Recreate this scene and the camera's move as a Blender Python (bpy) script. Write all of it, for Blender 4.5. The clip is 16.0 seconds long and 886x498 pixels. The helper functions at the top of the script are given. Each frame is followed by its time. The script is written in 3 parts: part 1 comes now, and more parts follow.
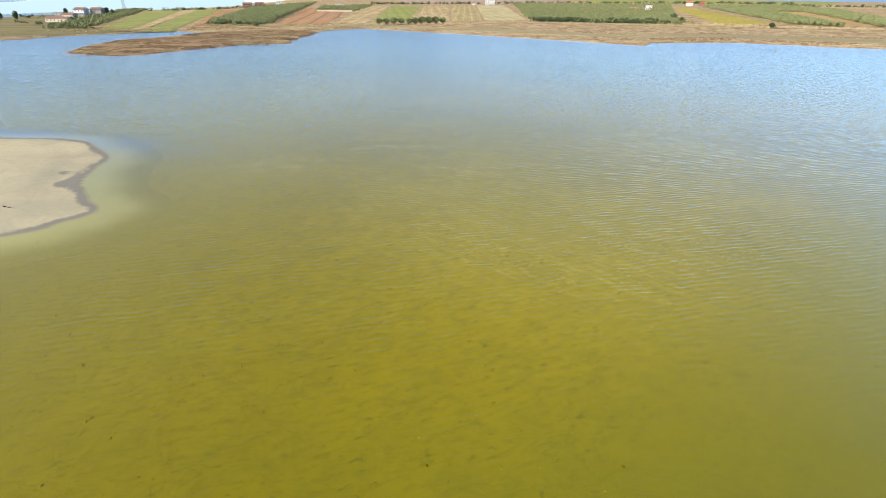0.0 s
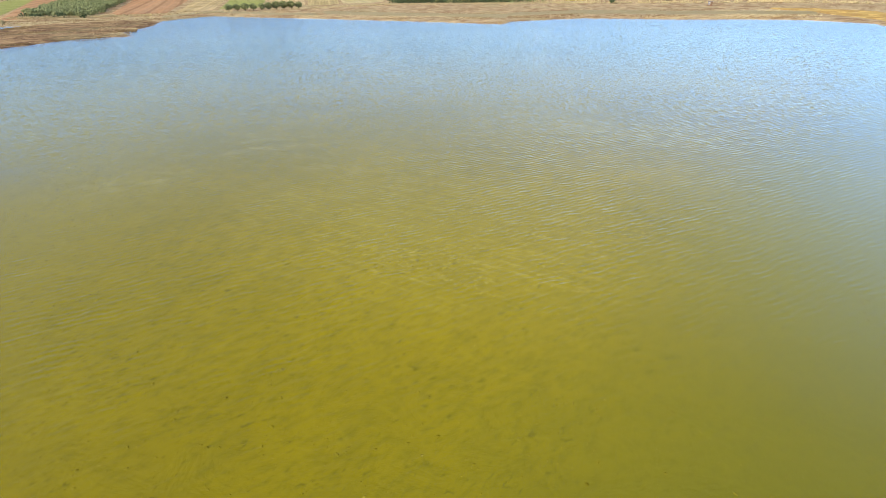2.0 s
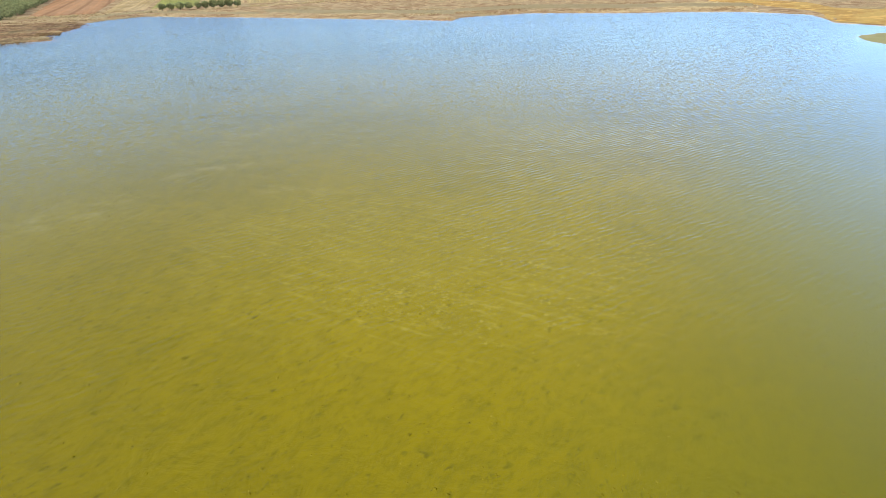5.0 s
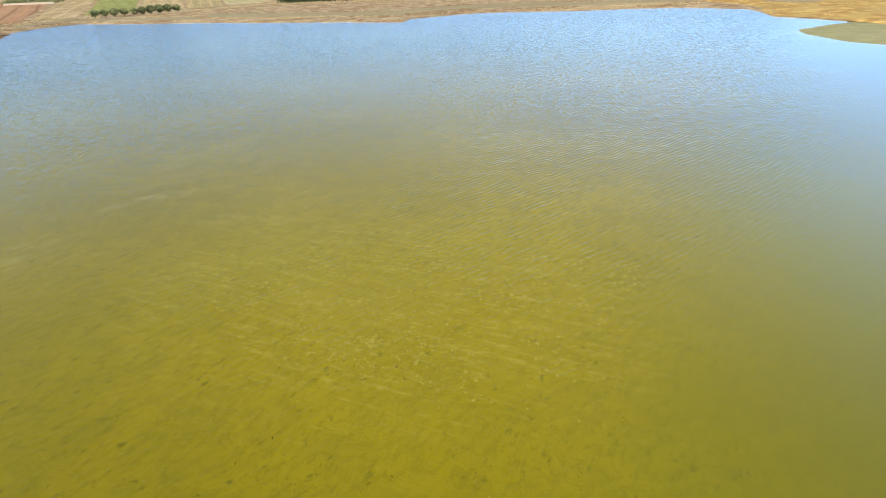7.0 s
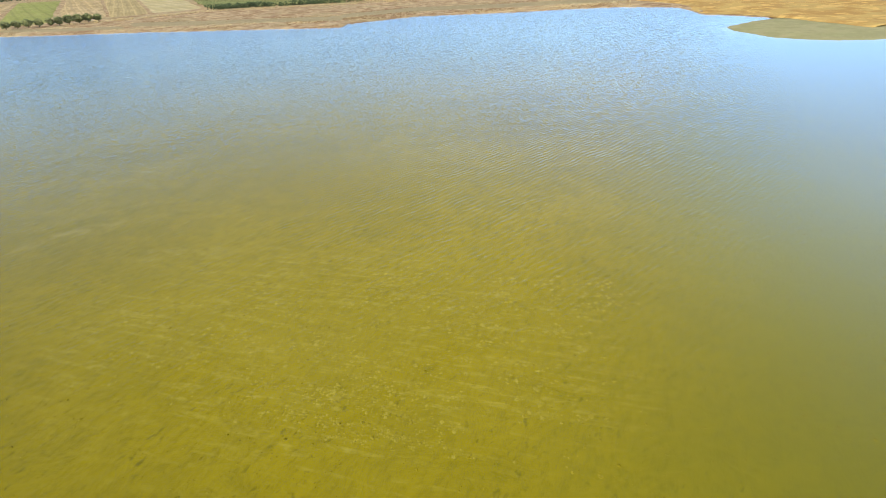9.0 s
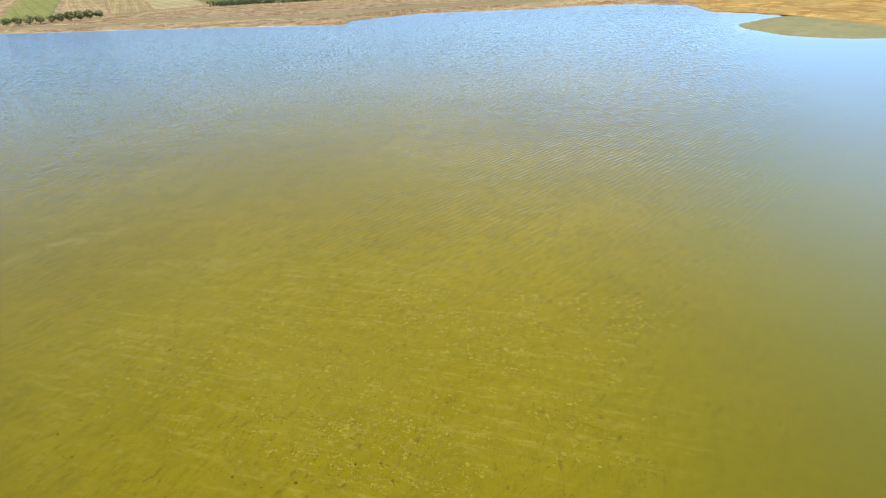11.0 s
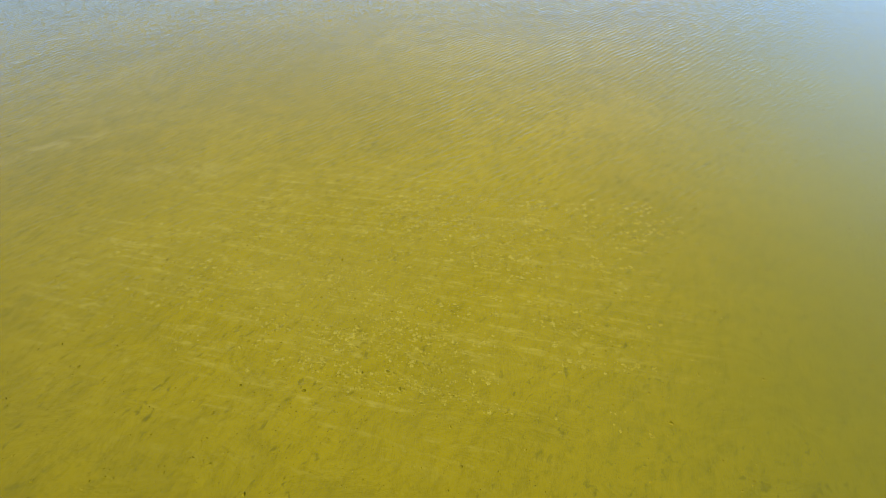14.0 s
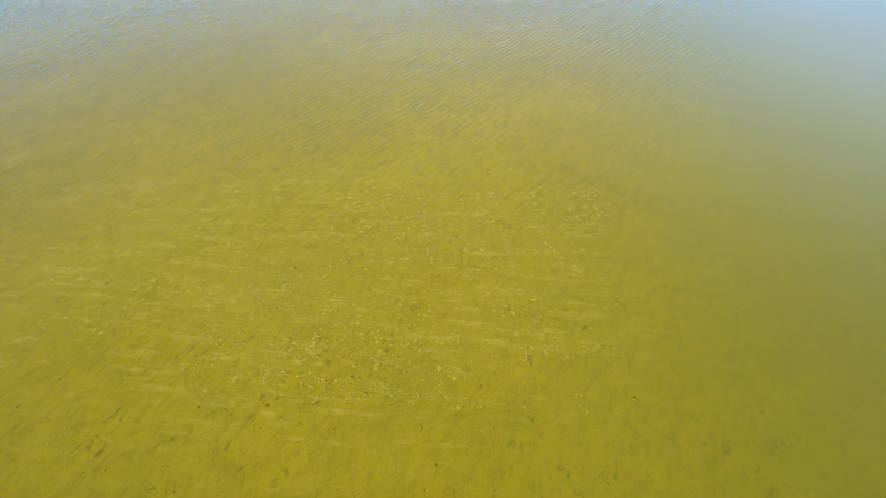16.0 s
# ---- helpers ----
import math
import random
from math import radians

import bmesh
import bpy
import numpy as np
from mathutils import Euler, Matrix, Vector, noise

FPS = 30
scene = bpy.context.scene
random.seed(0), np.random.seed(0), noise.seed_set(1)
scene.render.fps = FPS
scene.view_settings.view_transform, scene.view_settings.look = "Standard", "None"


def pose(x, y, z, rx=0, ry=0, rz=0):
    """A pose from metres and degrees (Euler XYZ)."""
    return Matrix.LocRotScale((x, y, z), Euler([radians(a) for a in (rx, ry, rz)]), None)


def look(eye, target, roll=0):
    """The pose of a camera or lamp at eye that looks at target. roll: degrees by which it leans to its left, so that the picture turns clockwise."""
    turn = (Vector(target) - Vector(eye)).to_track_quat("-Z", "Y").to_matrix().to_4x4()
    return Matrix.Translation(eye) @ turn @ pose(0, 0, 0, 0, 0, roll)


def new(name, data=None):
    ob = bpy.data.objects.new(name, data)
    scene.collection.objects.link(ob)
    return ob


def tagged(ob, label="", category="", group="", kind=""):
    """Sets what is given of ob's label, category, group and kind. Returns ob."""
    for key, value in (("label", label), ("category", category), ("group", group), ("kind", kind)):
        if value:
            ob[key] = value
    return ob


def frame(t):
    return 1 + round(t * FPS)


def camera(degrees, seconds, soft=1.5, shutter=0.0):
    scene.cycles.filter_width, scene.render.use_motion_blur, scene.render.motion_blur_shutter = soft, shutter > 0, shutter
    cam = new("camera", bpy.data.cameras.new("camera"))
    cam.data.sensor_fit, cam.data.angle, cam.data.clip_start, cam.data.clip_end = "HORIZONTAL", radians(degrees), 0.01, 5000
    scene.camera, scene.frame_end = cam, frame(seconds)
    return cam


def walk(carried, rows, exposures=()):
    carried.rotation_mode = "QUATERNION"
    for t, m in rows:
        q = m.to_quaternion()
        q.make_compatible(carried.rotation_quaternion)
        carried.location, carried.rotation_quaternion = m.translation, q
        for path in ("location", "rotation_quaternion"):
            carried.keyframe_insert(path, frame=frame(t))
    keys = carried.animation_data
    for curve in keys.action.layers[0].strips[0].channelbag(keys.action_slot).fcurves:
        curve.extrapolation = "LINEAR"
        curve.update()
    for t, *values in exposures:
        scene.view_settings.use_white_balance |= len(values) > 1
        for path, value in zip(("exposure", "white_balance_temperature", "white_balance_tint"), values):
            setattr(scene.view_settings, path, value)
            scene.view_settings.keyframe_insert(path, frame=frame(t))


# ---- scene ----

import itertools

# ---- camera and walk ----
cam = camera(78.5, 16.0, soft=1.0)
PATH = [
    (0, (1.941, 0.483, 19.699), (1.944, 2.303, 18.87), 0.7),
    (0.5, (1.634, 1.515, 19.762), (1.677, 3.335, 18.934), 0.6),
    (1, (1.326, 2.521, 19.813), (1.462, 4.337, 18.987), 0.3),
    (1.5, (0.908, 3.504, 19.863), (1.186, 5.298, 19.024), -0.1),
    (2, (0.478, 4.458, 19.906), (0.895, 6.206, 19.027), -0.5),
    (2.5, (-0.004, 5.385, 19.921), (0.515, 7.1, 19.031), -0.7),
    (3, (-0.32, 6.444, 19.963), (0.239, 8.145, 19.07), -0.8),
    (3.5, (-0.493, 7.588, 20.015), (0.075, 9.285, 19.121), -0.9),
    (4, (-0.533, 8.775, 20.087), (0.035, 10.471, 19.193), -1.0),
    (6.3, (-0.027, 14.41, 20.816), (0.597, 16.085, 19.92), -1.3),
    (6.5, (0.072, 14.898, 20.854), (0.719, 16.564, 19.957), -1.5),
    (7, (0.418, 16.023, 20.98), (1.127, 17.663, 20.081), -1.9),
    (7.5, (0.695, 17.052, 21.093), (1.465, 18.664, 20.194), -2.2),
    (8, (0.845, 18.014, 21.163), (1.665, 19.601, 20.263), -2.5),
    (8.5, (1.24, 18.934, 21.171), (2.09, 20.506, 20.272), -2.6),
    (9, (1.401, 19.788, 21.229), (2.272, 21.349, 20.331), -2.7),
    (9.2, (1.353, 20.099, 21.248), (2.229, 21.657, 20.351), -2.7),
    (11.3, (2.049, 23.345, 21.175), (2.907, 24.905, 20.262), -2.7),
    (11.5, (2.111, 23.453, 21.151), (2.964, 25.002, 20.218), -3.0),
    (12, (2.096, 23.689, 21.088), (2.924, 25.205, 20.080), -3.1),
    (12.5, (2.088, 23.921, 21.023), (2.871, 25.369, 19.887), -3.0),
    (13, (2.092, 24.138, 20.961), (2.850, 25.551, 19.766), -2.9),
    (13.5, (2.107, 24.315, 20.907), (2.864, 25.716, 19.697), -2.9),
    (14, (2.129, 24.465, 20.860), (2.896, 25.857, 19.646), -2.9),
    (14.5, (2.147, 24.561, 20.831), (2.935, 25.939, 19.614), -2.8),
    (15, (2.145, 24.622, 20.816), (2.966, 25.975, 19.593), -3.1),
    (15.5, (2.129, 24.668, 20.807), (2.996, 25.984, 19.575), -3.6),
    (16, (2.113, 24.711, 20.799), (3.020, 25.998, 19.565), -3.8),
]
walk(cam, [(t, look(eye, target, roll)) for t, eye, target, roll in PATH],
     exposures=[(0, 0.69), (4, 0.65), (7.5, 0.61), (11.5, 0.60), (13, 0.67), (16, 0.74)])

# ---- light ----
SUN_AZ, SUN_EL = radians(-118), radians(28)      # compass turn from +y to the right, height
sky_world = bpy.data.worlds.new("sky")
scene.world = sky_world
sky_world.use_nodes = True
wn = sky_world.node_tree.nodes
sky = wn.new("ShaderNodeTexSky")
sky.sky_type, sky.sun_disc = "NISHITA", False
sky.sun_elevation, sky.sun_rotation = SUN_EL, SUN_AZ
sky.air_density, sky.dust_density, sky.ozone_density = 0.68, 0.0, 4.5
sky_world.node_tree.links.new(sky.outputs["Color"], wn["Background"].inputs["Color"])
wn["Background"].inputs["Strength"].default_value = 0.125
sun = new("sun", bpy.data.lights.new("sun", "SUN"))
sun.data.energy, sun.data.angle, sun.data.color = 4.6, radians(0.55), (1.0, 0.94, 0.84)
to_sun = Vector((math.sin(SUN_AZ) * math.cos(SUN_EL), math.cos(SUN_AZ) * math.cos(SUN_EL), math.sin(SUN_EL)))
sun.matrix_world = look(to_sun * 100, (0, 0, 0))

# ---- materials ----


class Mat:
    """A small builder of node materials, in metres of the world."""

    def __init__(self, name):
        self.m = bpy.data.materials.new(name)
        self.m.use_nodes = True
        self.t = self.m.node_tree
        self.b = self.t.nodes["Principled BSDF"]
        self.out = self.t.nodes["Material Output"]
        self.where = self.t.nodes.new("ShaderNodeTexCoord").outputs["Object"]

    def node(self, kind, **ins):
        n = self.t.nodes.new("ShaderNode" + kind)
        for k, v in ins.items():
            self.put(n, k, v)
        return n

    def put(self, n, k, v):
        key = int(k[1:]) if k[0] == "i" and k[1:].isdigit() else k.replace("_", " ")
        if isinstance(v, bpy.types.NodeSocket):
            self.t.links.new(v, n.inputs[key])
        else:
            n.inputs[key].default_value = v

    def mapped(self, loc=(0, 0, 0), rot=0, size=(1, 1, 1)):
        n = self.node("Mapping", Vector=self.where, Location=loc, Rotation=(0, 0, rot), Scale=size)
        n.vector_type = "TEXTURE"
        return n.outputs[0]

    def noise(self, metres, detail=4, rough=0.55, vec=None, warp=0.0):
        return self.node("TexNoise", Vector=vec or self.where, Scale=1 / metres, Detail=detail, Roughness=rough, Distortion=warp).outputs["Fac"]

    def ramp(self, fac, a, b, lo=0.0, hi=1.0):
        n = self.node("MapRange", Value=fac, From_Min=a, From_Max=b, To_Min=lo, To_Max=hi)
        n.interpolation_type = "SMOOTHSTEP"
        return n.outputs[0]

    def mix(self, fac, a, b, how="MIX"):
        n = self.t.nodes.new("ShaderNodeMix")
        n.data_type, n.blend_type = "RGBA", how
        for k, v in ((0, fac), (6, a), (7, b)):
            self.put(n, "i%d" % k, (*v, 1) if isinstance(v, tuple) else v)
        return n.outputs[2]

    def math(self, how, a, b):
        n = self.t.nodes.new("ShaderNodeMath")
        n.operation = how
        self.put(n, "i0", a), self.put(n, "i1", b)
        return n.outputs[0]

    def height(self):
        return self.node("SeparateXYZ", Vector=self.where).outputs["Z"]

    def bump(self, h, dist, strength=1.0):
        return self.node("Bump", Height=h, Distance=dist, Strength=strength).outputs[0]

    def done(self, colour, rough=0.9, normal=None, metal=0.0, spec=0.3):
        self.put(self.b, "Base Color", (*colour, 1) if isinstance(colour, tuple) else colour)
        self.put(self.b, "Roughness", rough)
        self.put(self.b, "Metallic", metal)
        self.put(self.b, "Specular IOR Level", spec)
        if normal:
            self.put(self.b, "Normal", normal)
        return self.m


def plain_mat(name, colour, rough=0.85, size=1.0, vary=0.25, spec=0.3):
    """A worn, painted or raw surface with stains at two scales."""
    m = Mat(name)
    a = m.ramp(m.noise(size, 5), 0.3, 0.7)
    b = m.ramp(m.noise(size * 7, 3), 0.35, 0.65)
    dark = tuple(c * (1 - vary) for c in colour)
    light = tuple(min(1, c * (1 + vary * 0.6)) for c in colour)
    c = m.mix(m.math("MULTIPLY", m.math("ADD", a, b), 0.5), dark, light)
    return m.done(c, rough, m.bump(m.noise(size * 0.3, 4), size * 0.03), spec=spec)


def field_mat(name, colour, second, row_turn=90.0, row=3.0, patch=30.0, rows=0.5, track=0.0, gap=13.0):
    """Tilled or sown land: rows that run one way, wheel tracks, patches and grain."""
    m = Mat(name)
    turn = radians(row_turn)
    lines = m.ramp(m.noise(1.0, 4, 0.6, vec=m.mapped(rot=turn, size=(row * 22, row, row)), warp=0.25), 0.38, 0.62)
    spots = m.ramp(m.noise(patch, 6, 0.65, vec=m.mapped(rot=turn, size=(2.2, 1, 1)), warp=0.5), 0.38, 0.62)
    grain = m.ramp(m.noise(2.2, 5, 0.75, vec=m.mapped(rot=turn, size=(2.5, 1, 1))), 0.28, 0.72)
    c = m.mix(spots, colour, second)
    c = m.mix(m.math("MULTIPLY", lines, rows), c, tuple(x * 0.6 for x in second))
    c = m.mix(m.math("MULTIPLY", grain, 0.4), c, tuple(x * 0.55 for x in second))
    if track:
        wave = m.node("TexWave", Vector=m.mapped(rot=turn), Scale=0.314 / gap, Distortion=2.2, Detail=2.0, Detail_Scale=0.12)
        wave.bands_direction = "Y"
        c = m.mix(m.math("MULTIPLY", m.ramp(wave.outputs["Fac"], 0.86, 0.98), track), c, tuple(x * 0.5 for x in colour))
        c = m.mix(m.math("MULTIPLY", m.ramp(wave.outputs["Fac"], 0.10, 0.01), track * 0.7), c, tuple(min(1, x * 1.25) for x in colour))
    return m.done(c, 0.95, m.bump(grain, 0.25), spec=0.1)


def leaf_mat(name, colour, second, spec=0.2):
    m = Mat(name)
    r = m.node("NewGeometry").outputs["Random Per Island"]
    n = m.ramp(m.noise(1.2, 3), 0.3, 0.7)
    c = m.mix(r, colour, second)
    c = m.mix(m.math("MULTIPLY", n, 0.4), c, tuple(x * 0.55 for x in colour))
    return m.done(c, 0.75, m.bump(m.noise(0.25, 3), 0.1), spec=spec)


LEE_ROT = radians(-52.3)      # the smooth eastern water lies beyond a line that runs north-east
TRAIL_C, TRAIL_ROT = (8.5, 52.0, 0.0), radians(-47)


def bed_mat():
    """Mustard algal mud: blotches, soft smudges, and the paler stirred-up streaks that run across it."""
    m = Mat("algal_mud")
    big = m.ramp(m.noise(26, 4, 0.5), 0.3, 0.7)
    mid = m.ramp(m.noise(3.2, 5, 0.6, warp=0.6), 0.32, 0.72)
    fine = m.ramp(m.noise(0.5, 4, 0.6, vec=m.mapped(rot=radians(28), size=(2.2, 1, 1))), 0.40, 0.78)
    smudge = m.ramp(m.noise(0.33, 3, 0.55, vec=m.mapped(rot=radians(28), size=(1.7, 1, 1)), warp=0.6), 0.58, 0.74)
    c = m.mix(big, (0.295, 0.240, 0.005), (0.35, 0.282, 0.006))
    c = m.mix(m.math("MULTIPLY", mid, 0.5), c, (0.235, 0.200, 0.010))
    c = m.mix(m.math("MULTIPLY", fine, 0.55), c, (0.20, 0.168, 0.009))
    c = m.mix(m.math("MULTIPLY", smudge, m.math("MULTIPLY", m.ramp(m.noise(5, 3), 0.33, 0.56), 0.8)), c, (0.14, 0.12, 0.010))
    west = m.node("SeparateXYZ", Vector=m.where).outputs["X"]
    c = m.mix(m.math("MULTIPLY", m.ramp(west, -6, -34), 0.65), c, (0.365, 0.300, 0.022))
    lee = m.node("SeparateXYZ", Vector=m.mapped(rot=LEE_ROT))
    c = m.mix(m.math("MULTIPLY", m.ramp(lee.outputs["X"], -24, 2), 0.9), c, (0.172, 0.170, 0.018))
    # sky sheen on the smooth eastern water, put into the bed colour
    lee_sheen = m.math("MULTIPLY", m.ramp(lee.outputs["X"], -26, 14), m.ramp(lee.outputs["Y"], 28, 84))
    c = m.mix(m.math("MULTIPLY", lee_sheen, 0.9), c, (0.335, 0.345, 0.175))
    # far out, the darker sky reflected by ripples is put into the bed colour
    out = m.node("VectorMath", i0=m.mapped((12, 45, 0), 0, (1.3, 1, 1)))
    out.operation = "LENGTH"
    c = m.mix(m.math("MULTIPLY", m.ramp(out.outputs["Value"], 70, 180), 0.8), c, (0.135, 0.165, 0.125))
    # pale patches of bare silt among the algae
    for loc, turn, size in (((-20, 71, 0), 0.4, (9, 6, 50)), ((-7, 81.5, 0), 0.2, (7, 2.5, 50)), ((2, 70.5, 0), -0.5, (8, 2.0, 50))):
        bare = m.node("VectorMath", i0=m.mapped(loc, turn, size))
        bare.operation = "LENGTH"
        spot = m.math("MULTIPLY", m.ramp(bare.outputs["Value"], 1.0, 0.3), m.ramp(m.noise(2.2, 4, 0.6, warp=0.8), 0.42, 0.66))
        c = m.mix(m.math("MULTIPLY", spot, 0.33), c, (0.47, 0.40, 0.14))
    # stirred-up mud: soft pale veils and broken streaks
    where = m.node("VectorMath", i0=m.mapped(TRAIL_C, TRAIL_ROT, (27, 17, 50)))
    where.operation = "LENGTH"
    inside = m.ramp(where.outputs["Value"], 1.05, 0.45)
    streak = m.ramp(m.noise(1.0, 4, 0.6, vec=m.mapped(TRAIL_C, TRAIL_ROT, (5, 0.5, 5)), warp=0.7), 0.45, 0.68)
    clump = m.ramp(m.noise(0.55, 4, 0.6, vec=m.mapped(TRAIL_C, TRAIL_ROT, (1.6, 1, 1)), warp=0.9), 0.42, 0.68)
    pale = m.math("MULTIPLY", inside, m.math("MULTIPLY", streak, m.math("ADD", m.math("MULTIPLY", clump, 0.5), 0.05)))
    c = m.mix(pale, c, (0.50, 0.42, 0.095))
    soft = m.math("MULTIPLY", m.ramp(where.outputs["Value"], 1.15, 0.1), m.math("MULTIPLY", m.ramp(m.noise(9, 3), 0.2, 0.75), 0.4))
    c = m.mix(soft, c, (0.365, 0.305, 0.04))
    h = m.math("ADD", fine, m.math("MULTIPLY", mid, 2.0))
    m.put(m.b, "Diffuse Roughness", 0.35)
    return m.done(c, 0.95, m.bump(h, 0.014), spec=0.1)


def water_mat():
    """Shallow, faintly tinted water: clear from above, mirroring the sky at a slant, with short-crested wind ripples,
    gust streaks farther out, and smooth slicks in the eastern lee and round the sandbank."""
    m = Mat("lake_water")
    crest, wind = radians(15), radians(-20)

    def far_from(loc, size=(1, 1, 1)):
        n = m.node("VectorMath", i0=m.mapped(loc, 0, size))
        n.operation = "LENGTH"
        return n.outputs["Value"]

    away = far_from((12, 45, 0))
    east = m.node("SeparateXYZ", Vector=m.mapped(rot=LEE_ROT)).outputs["X"]
    lee = m.ramp(m.math("ADD", east, m.math("MULTIPLY", m.noise(14, 4), 22.0)), -6, 24)
    bank = m.ramp(m.math("ADD", far_from((-75, 60, 0), (45, 26, 50)), m.math("MULTIPLY", m.noise(9, 3), 0.3)), 1.42, 1.12)
    north = m.ramp(m.node("SeparateXYZ", Vector=m.where).outputs["Y"], 68, 82)
    rippled = m.math("SUBTRACT", 1.0, m.math("MULTIPLY", m.math("MAXIMUM", lee, bank), 0.9))
    bands = m.node("TexWave", Vector=m.mapped(rot=crest), Scale=0.47, Distortion=6.0, Detail=2.0, Detail_Scale=0.75, Detail_Roughness=0.55)
    bands.bands_direction = "Y"
    second = m.node("TexWave", Vector=m.mapped(rot=crest + 0.45), Scale=0.33, Distortion=7.0, Detail=2.0, Detail_Scale=0.6, Detail_Roughness=0.55)
    second.bands_direction = "Y"
    group = m.math("MULTIPLY", m.ramp(m.noise(16, 3, 0.5), 0.3, 0.65, 0.5, 1.0), m.ramp(m.noise(1.6, 2, 0.5, vec=m.mapped(rot=crest, size=(1.6, 1, 1))), 0.36, 0.62, 0.25, 1.15))
    chop = m.noise(0.42, 1, 0.5, vec=m.mapped(rot=crest, size=(1.7, 1, 1)), warp=0.4)
    swell = m.noise(2.4, 2, 0.5, vec=m.mapped(rot=crest, size=(1.5, 1, 1)), warp=0.3)
    h = m.math("MULTIPLY", m.math("MULTIPLY", bands.outputs["Fac"], group), m.ramp(east, -62, -24, 0.008, 0.025))
    h = m.math("ADD", h, m.math("MULTIPLY", second.outputs["Fac"], m.ramp(away, 40, 130, 0.004, 0.022)))
    h = m.math("ADD", h, m.math("MULTIPLY", chop, m.ramp(away, 40, 150, 0.020, 0.040)))
    h = m.math("ADD", h, m.math("MULTIPLY", swell, m.ramp(away, 50, 240, 0.02, 0.10)))
    bump = m.bump(m.math("MULTIPLY", h, rippled), 1.0, 1.0)
    slant = m.node("LayerWeight", Blend=0.5, Normal=bump).outputs["Facing"]
    # uneven sky reflection put in by place: weak west, strong lee and north bank
    fres = m.math("ADD", m.math("MULTIPLY", m.math("POWER", slant, m.math("SUBTRACT", m.math("SUBTRACT", m.ramp(east, -70, -15, 5.15, 4.3), m.math("MULTIPLY", lee, 1.25)), m.math("MULTIPLY", m.math("MULTIPLY", bank, north), 1.9))), 0.98), 0.019)
    # gusts: streaks along the wind, painted as stronger and weaker sky mirroring
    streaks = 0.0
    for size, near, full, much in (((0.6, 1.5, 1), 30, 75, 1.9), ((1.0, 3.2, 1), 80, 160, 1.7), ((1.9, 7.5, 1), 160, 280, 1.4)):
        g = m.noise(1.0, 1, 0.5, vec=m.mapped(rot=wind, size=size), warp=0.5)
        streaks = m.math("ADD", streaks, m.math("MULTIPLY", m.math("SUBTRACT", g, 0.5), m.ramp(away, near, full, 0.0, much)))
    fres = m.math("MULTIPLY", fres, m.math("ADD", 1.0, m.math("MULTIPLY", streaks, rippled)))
    clear = m.node("BsdfTransparent", Color=(0.95, 0.94, 0.76, 1)).outputs[0]
    shine = m.node("BsdfAnisotropic", Color=(1, 1, 1, 1), Roughness=m.ramp(away, 150, 320, 0.16, 0.23), Normal=bump).outputs[0]
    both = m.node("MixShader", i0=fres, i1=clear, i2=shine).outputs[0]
    m.t.nodes.remove(m.b)
    m.t.links.new(both, m.out.inputs["Surface"])
    return m.m


def sand_mat():
    m = Mat("wet_and_dry_sand")
    z = m.height()
    n = m.noise(5, 5, 0.6)
    fine = m.noise(0.9, 5, 0.7)
    zz = m.math("ADD", z, m.math("ADD", m.math("MULTIPLY", m.math("SUBTRACT", n, 0.5), 0.10), m.math("MULTIPLY", m.math("SUBTRACT", fine, 0.5), 0.07)))
    dry = m.mix(m.ramp(m.noise(14, 5), 0.35, 0.65), (0.58, 0.485, 0.285), (0.49, 0.405, 0.245))
    dry = m.mix(m.math("MULTIPLY", m.ramp(m.noise(0.6, 5, 0.7), 0.4, 0.75), 0.35), dry, (0.33, 0.28, 0.19))
    dry = m.mix(m.math("MULTIPLY", m.ramp(m.noise(8, 4, 0.6, vec=m.mapped((3, 1, 0)), warp=0.5), 0.46, 0.6), 0.45), dry, (0.39, 0.34, 0.225))
    c = m.mix(m.ramp(zz, 0.03, 0.065), (0.27, 0.235, 0.175), dry)
    c = m.mix(m.ramp(z, 0.02, -0.02), c, m.mix(m.ramp(m.math("ADD", z, m.math("MULTIPLY", m.math("SUBTRACT", n, 0.5), 0.15)), -0.05, -0.36), (0.52, 0.455, 0.17), (0.328, 0.270, 0.017)))
    rough = m.ramp(zz, 0.0, 0.10, 0.7, 0.95)
    return m.done(c, rough, m.bump(m.noise(0.5, 5, 0.7), 0.04), spec=0.12)


def marsh_mat(name, reed, mud, green, band=40.0, turn=-12, bleached=0.7):
    """Flat salt marsh: bands of reed, mud and low green."""
    m = Mat(name)
    v = m.mapped(rot=radians(turn), size=(1.1, 1.6, 1))
    a = m.ramp(m.noise(band * 0.30, 6, 0.66, vec=v, warp=0.9), 0.45, 0.56)
    b = m.ramp(m.noise(band * 0.16, 5, 0.6, vec=v, warp=0.8), 0.53, 0.60)
    g = m.ramp(m.noise(band, 4, 0.6, vec=v), 0.5, 0.66)
    c = m.mix(a, reed, mud)
    c = m.mix(m.math("MULTIPLY", g, 0.6), c, green)
    c = m.mix(m.math("MULTIPLY", b, bleached), c, tuple(x * 1.4 for x in reed))
    grain = m.noise(1.5, 4, 0.7)
    c = m.mix(m.ramp(grain, 0.5, 0.9, 0.0, 0.5), c, tuple(x * 0.5 for x in mud))
    return m.done(c, 0.95, m.bump(grain, 0.3), spec=0.1)


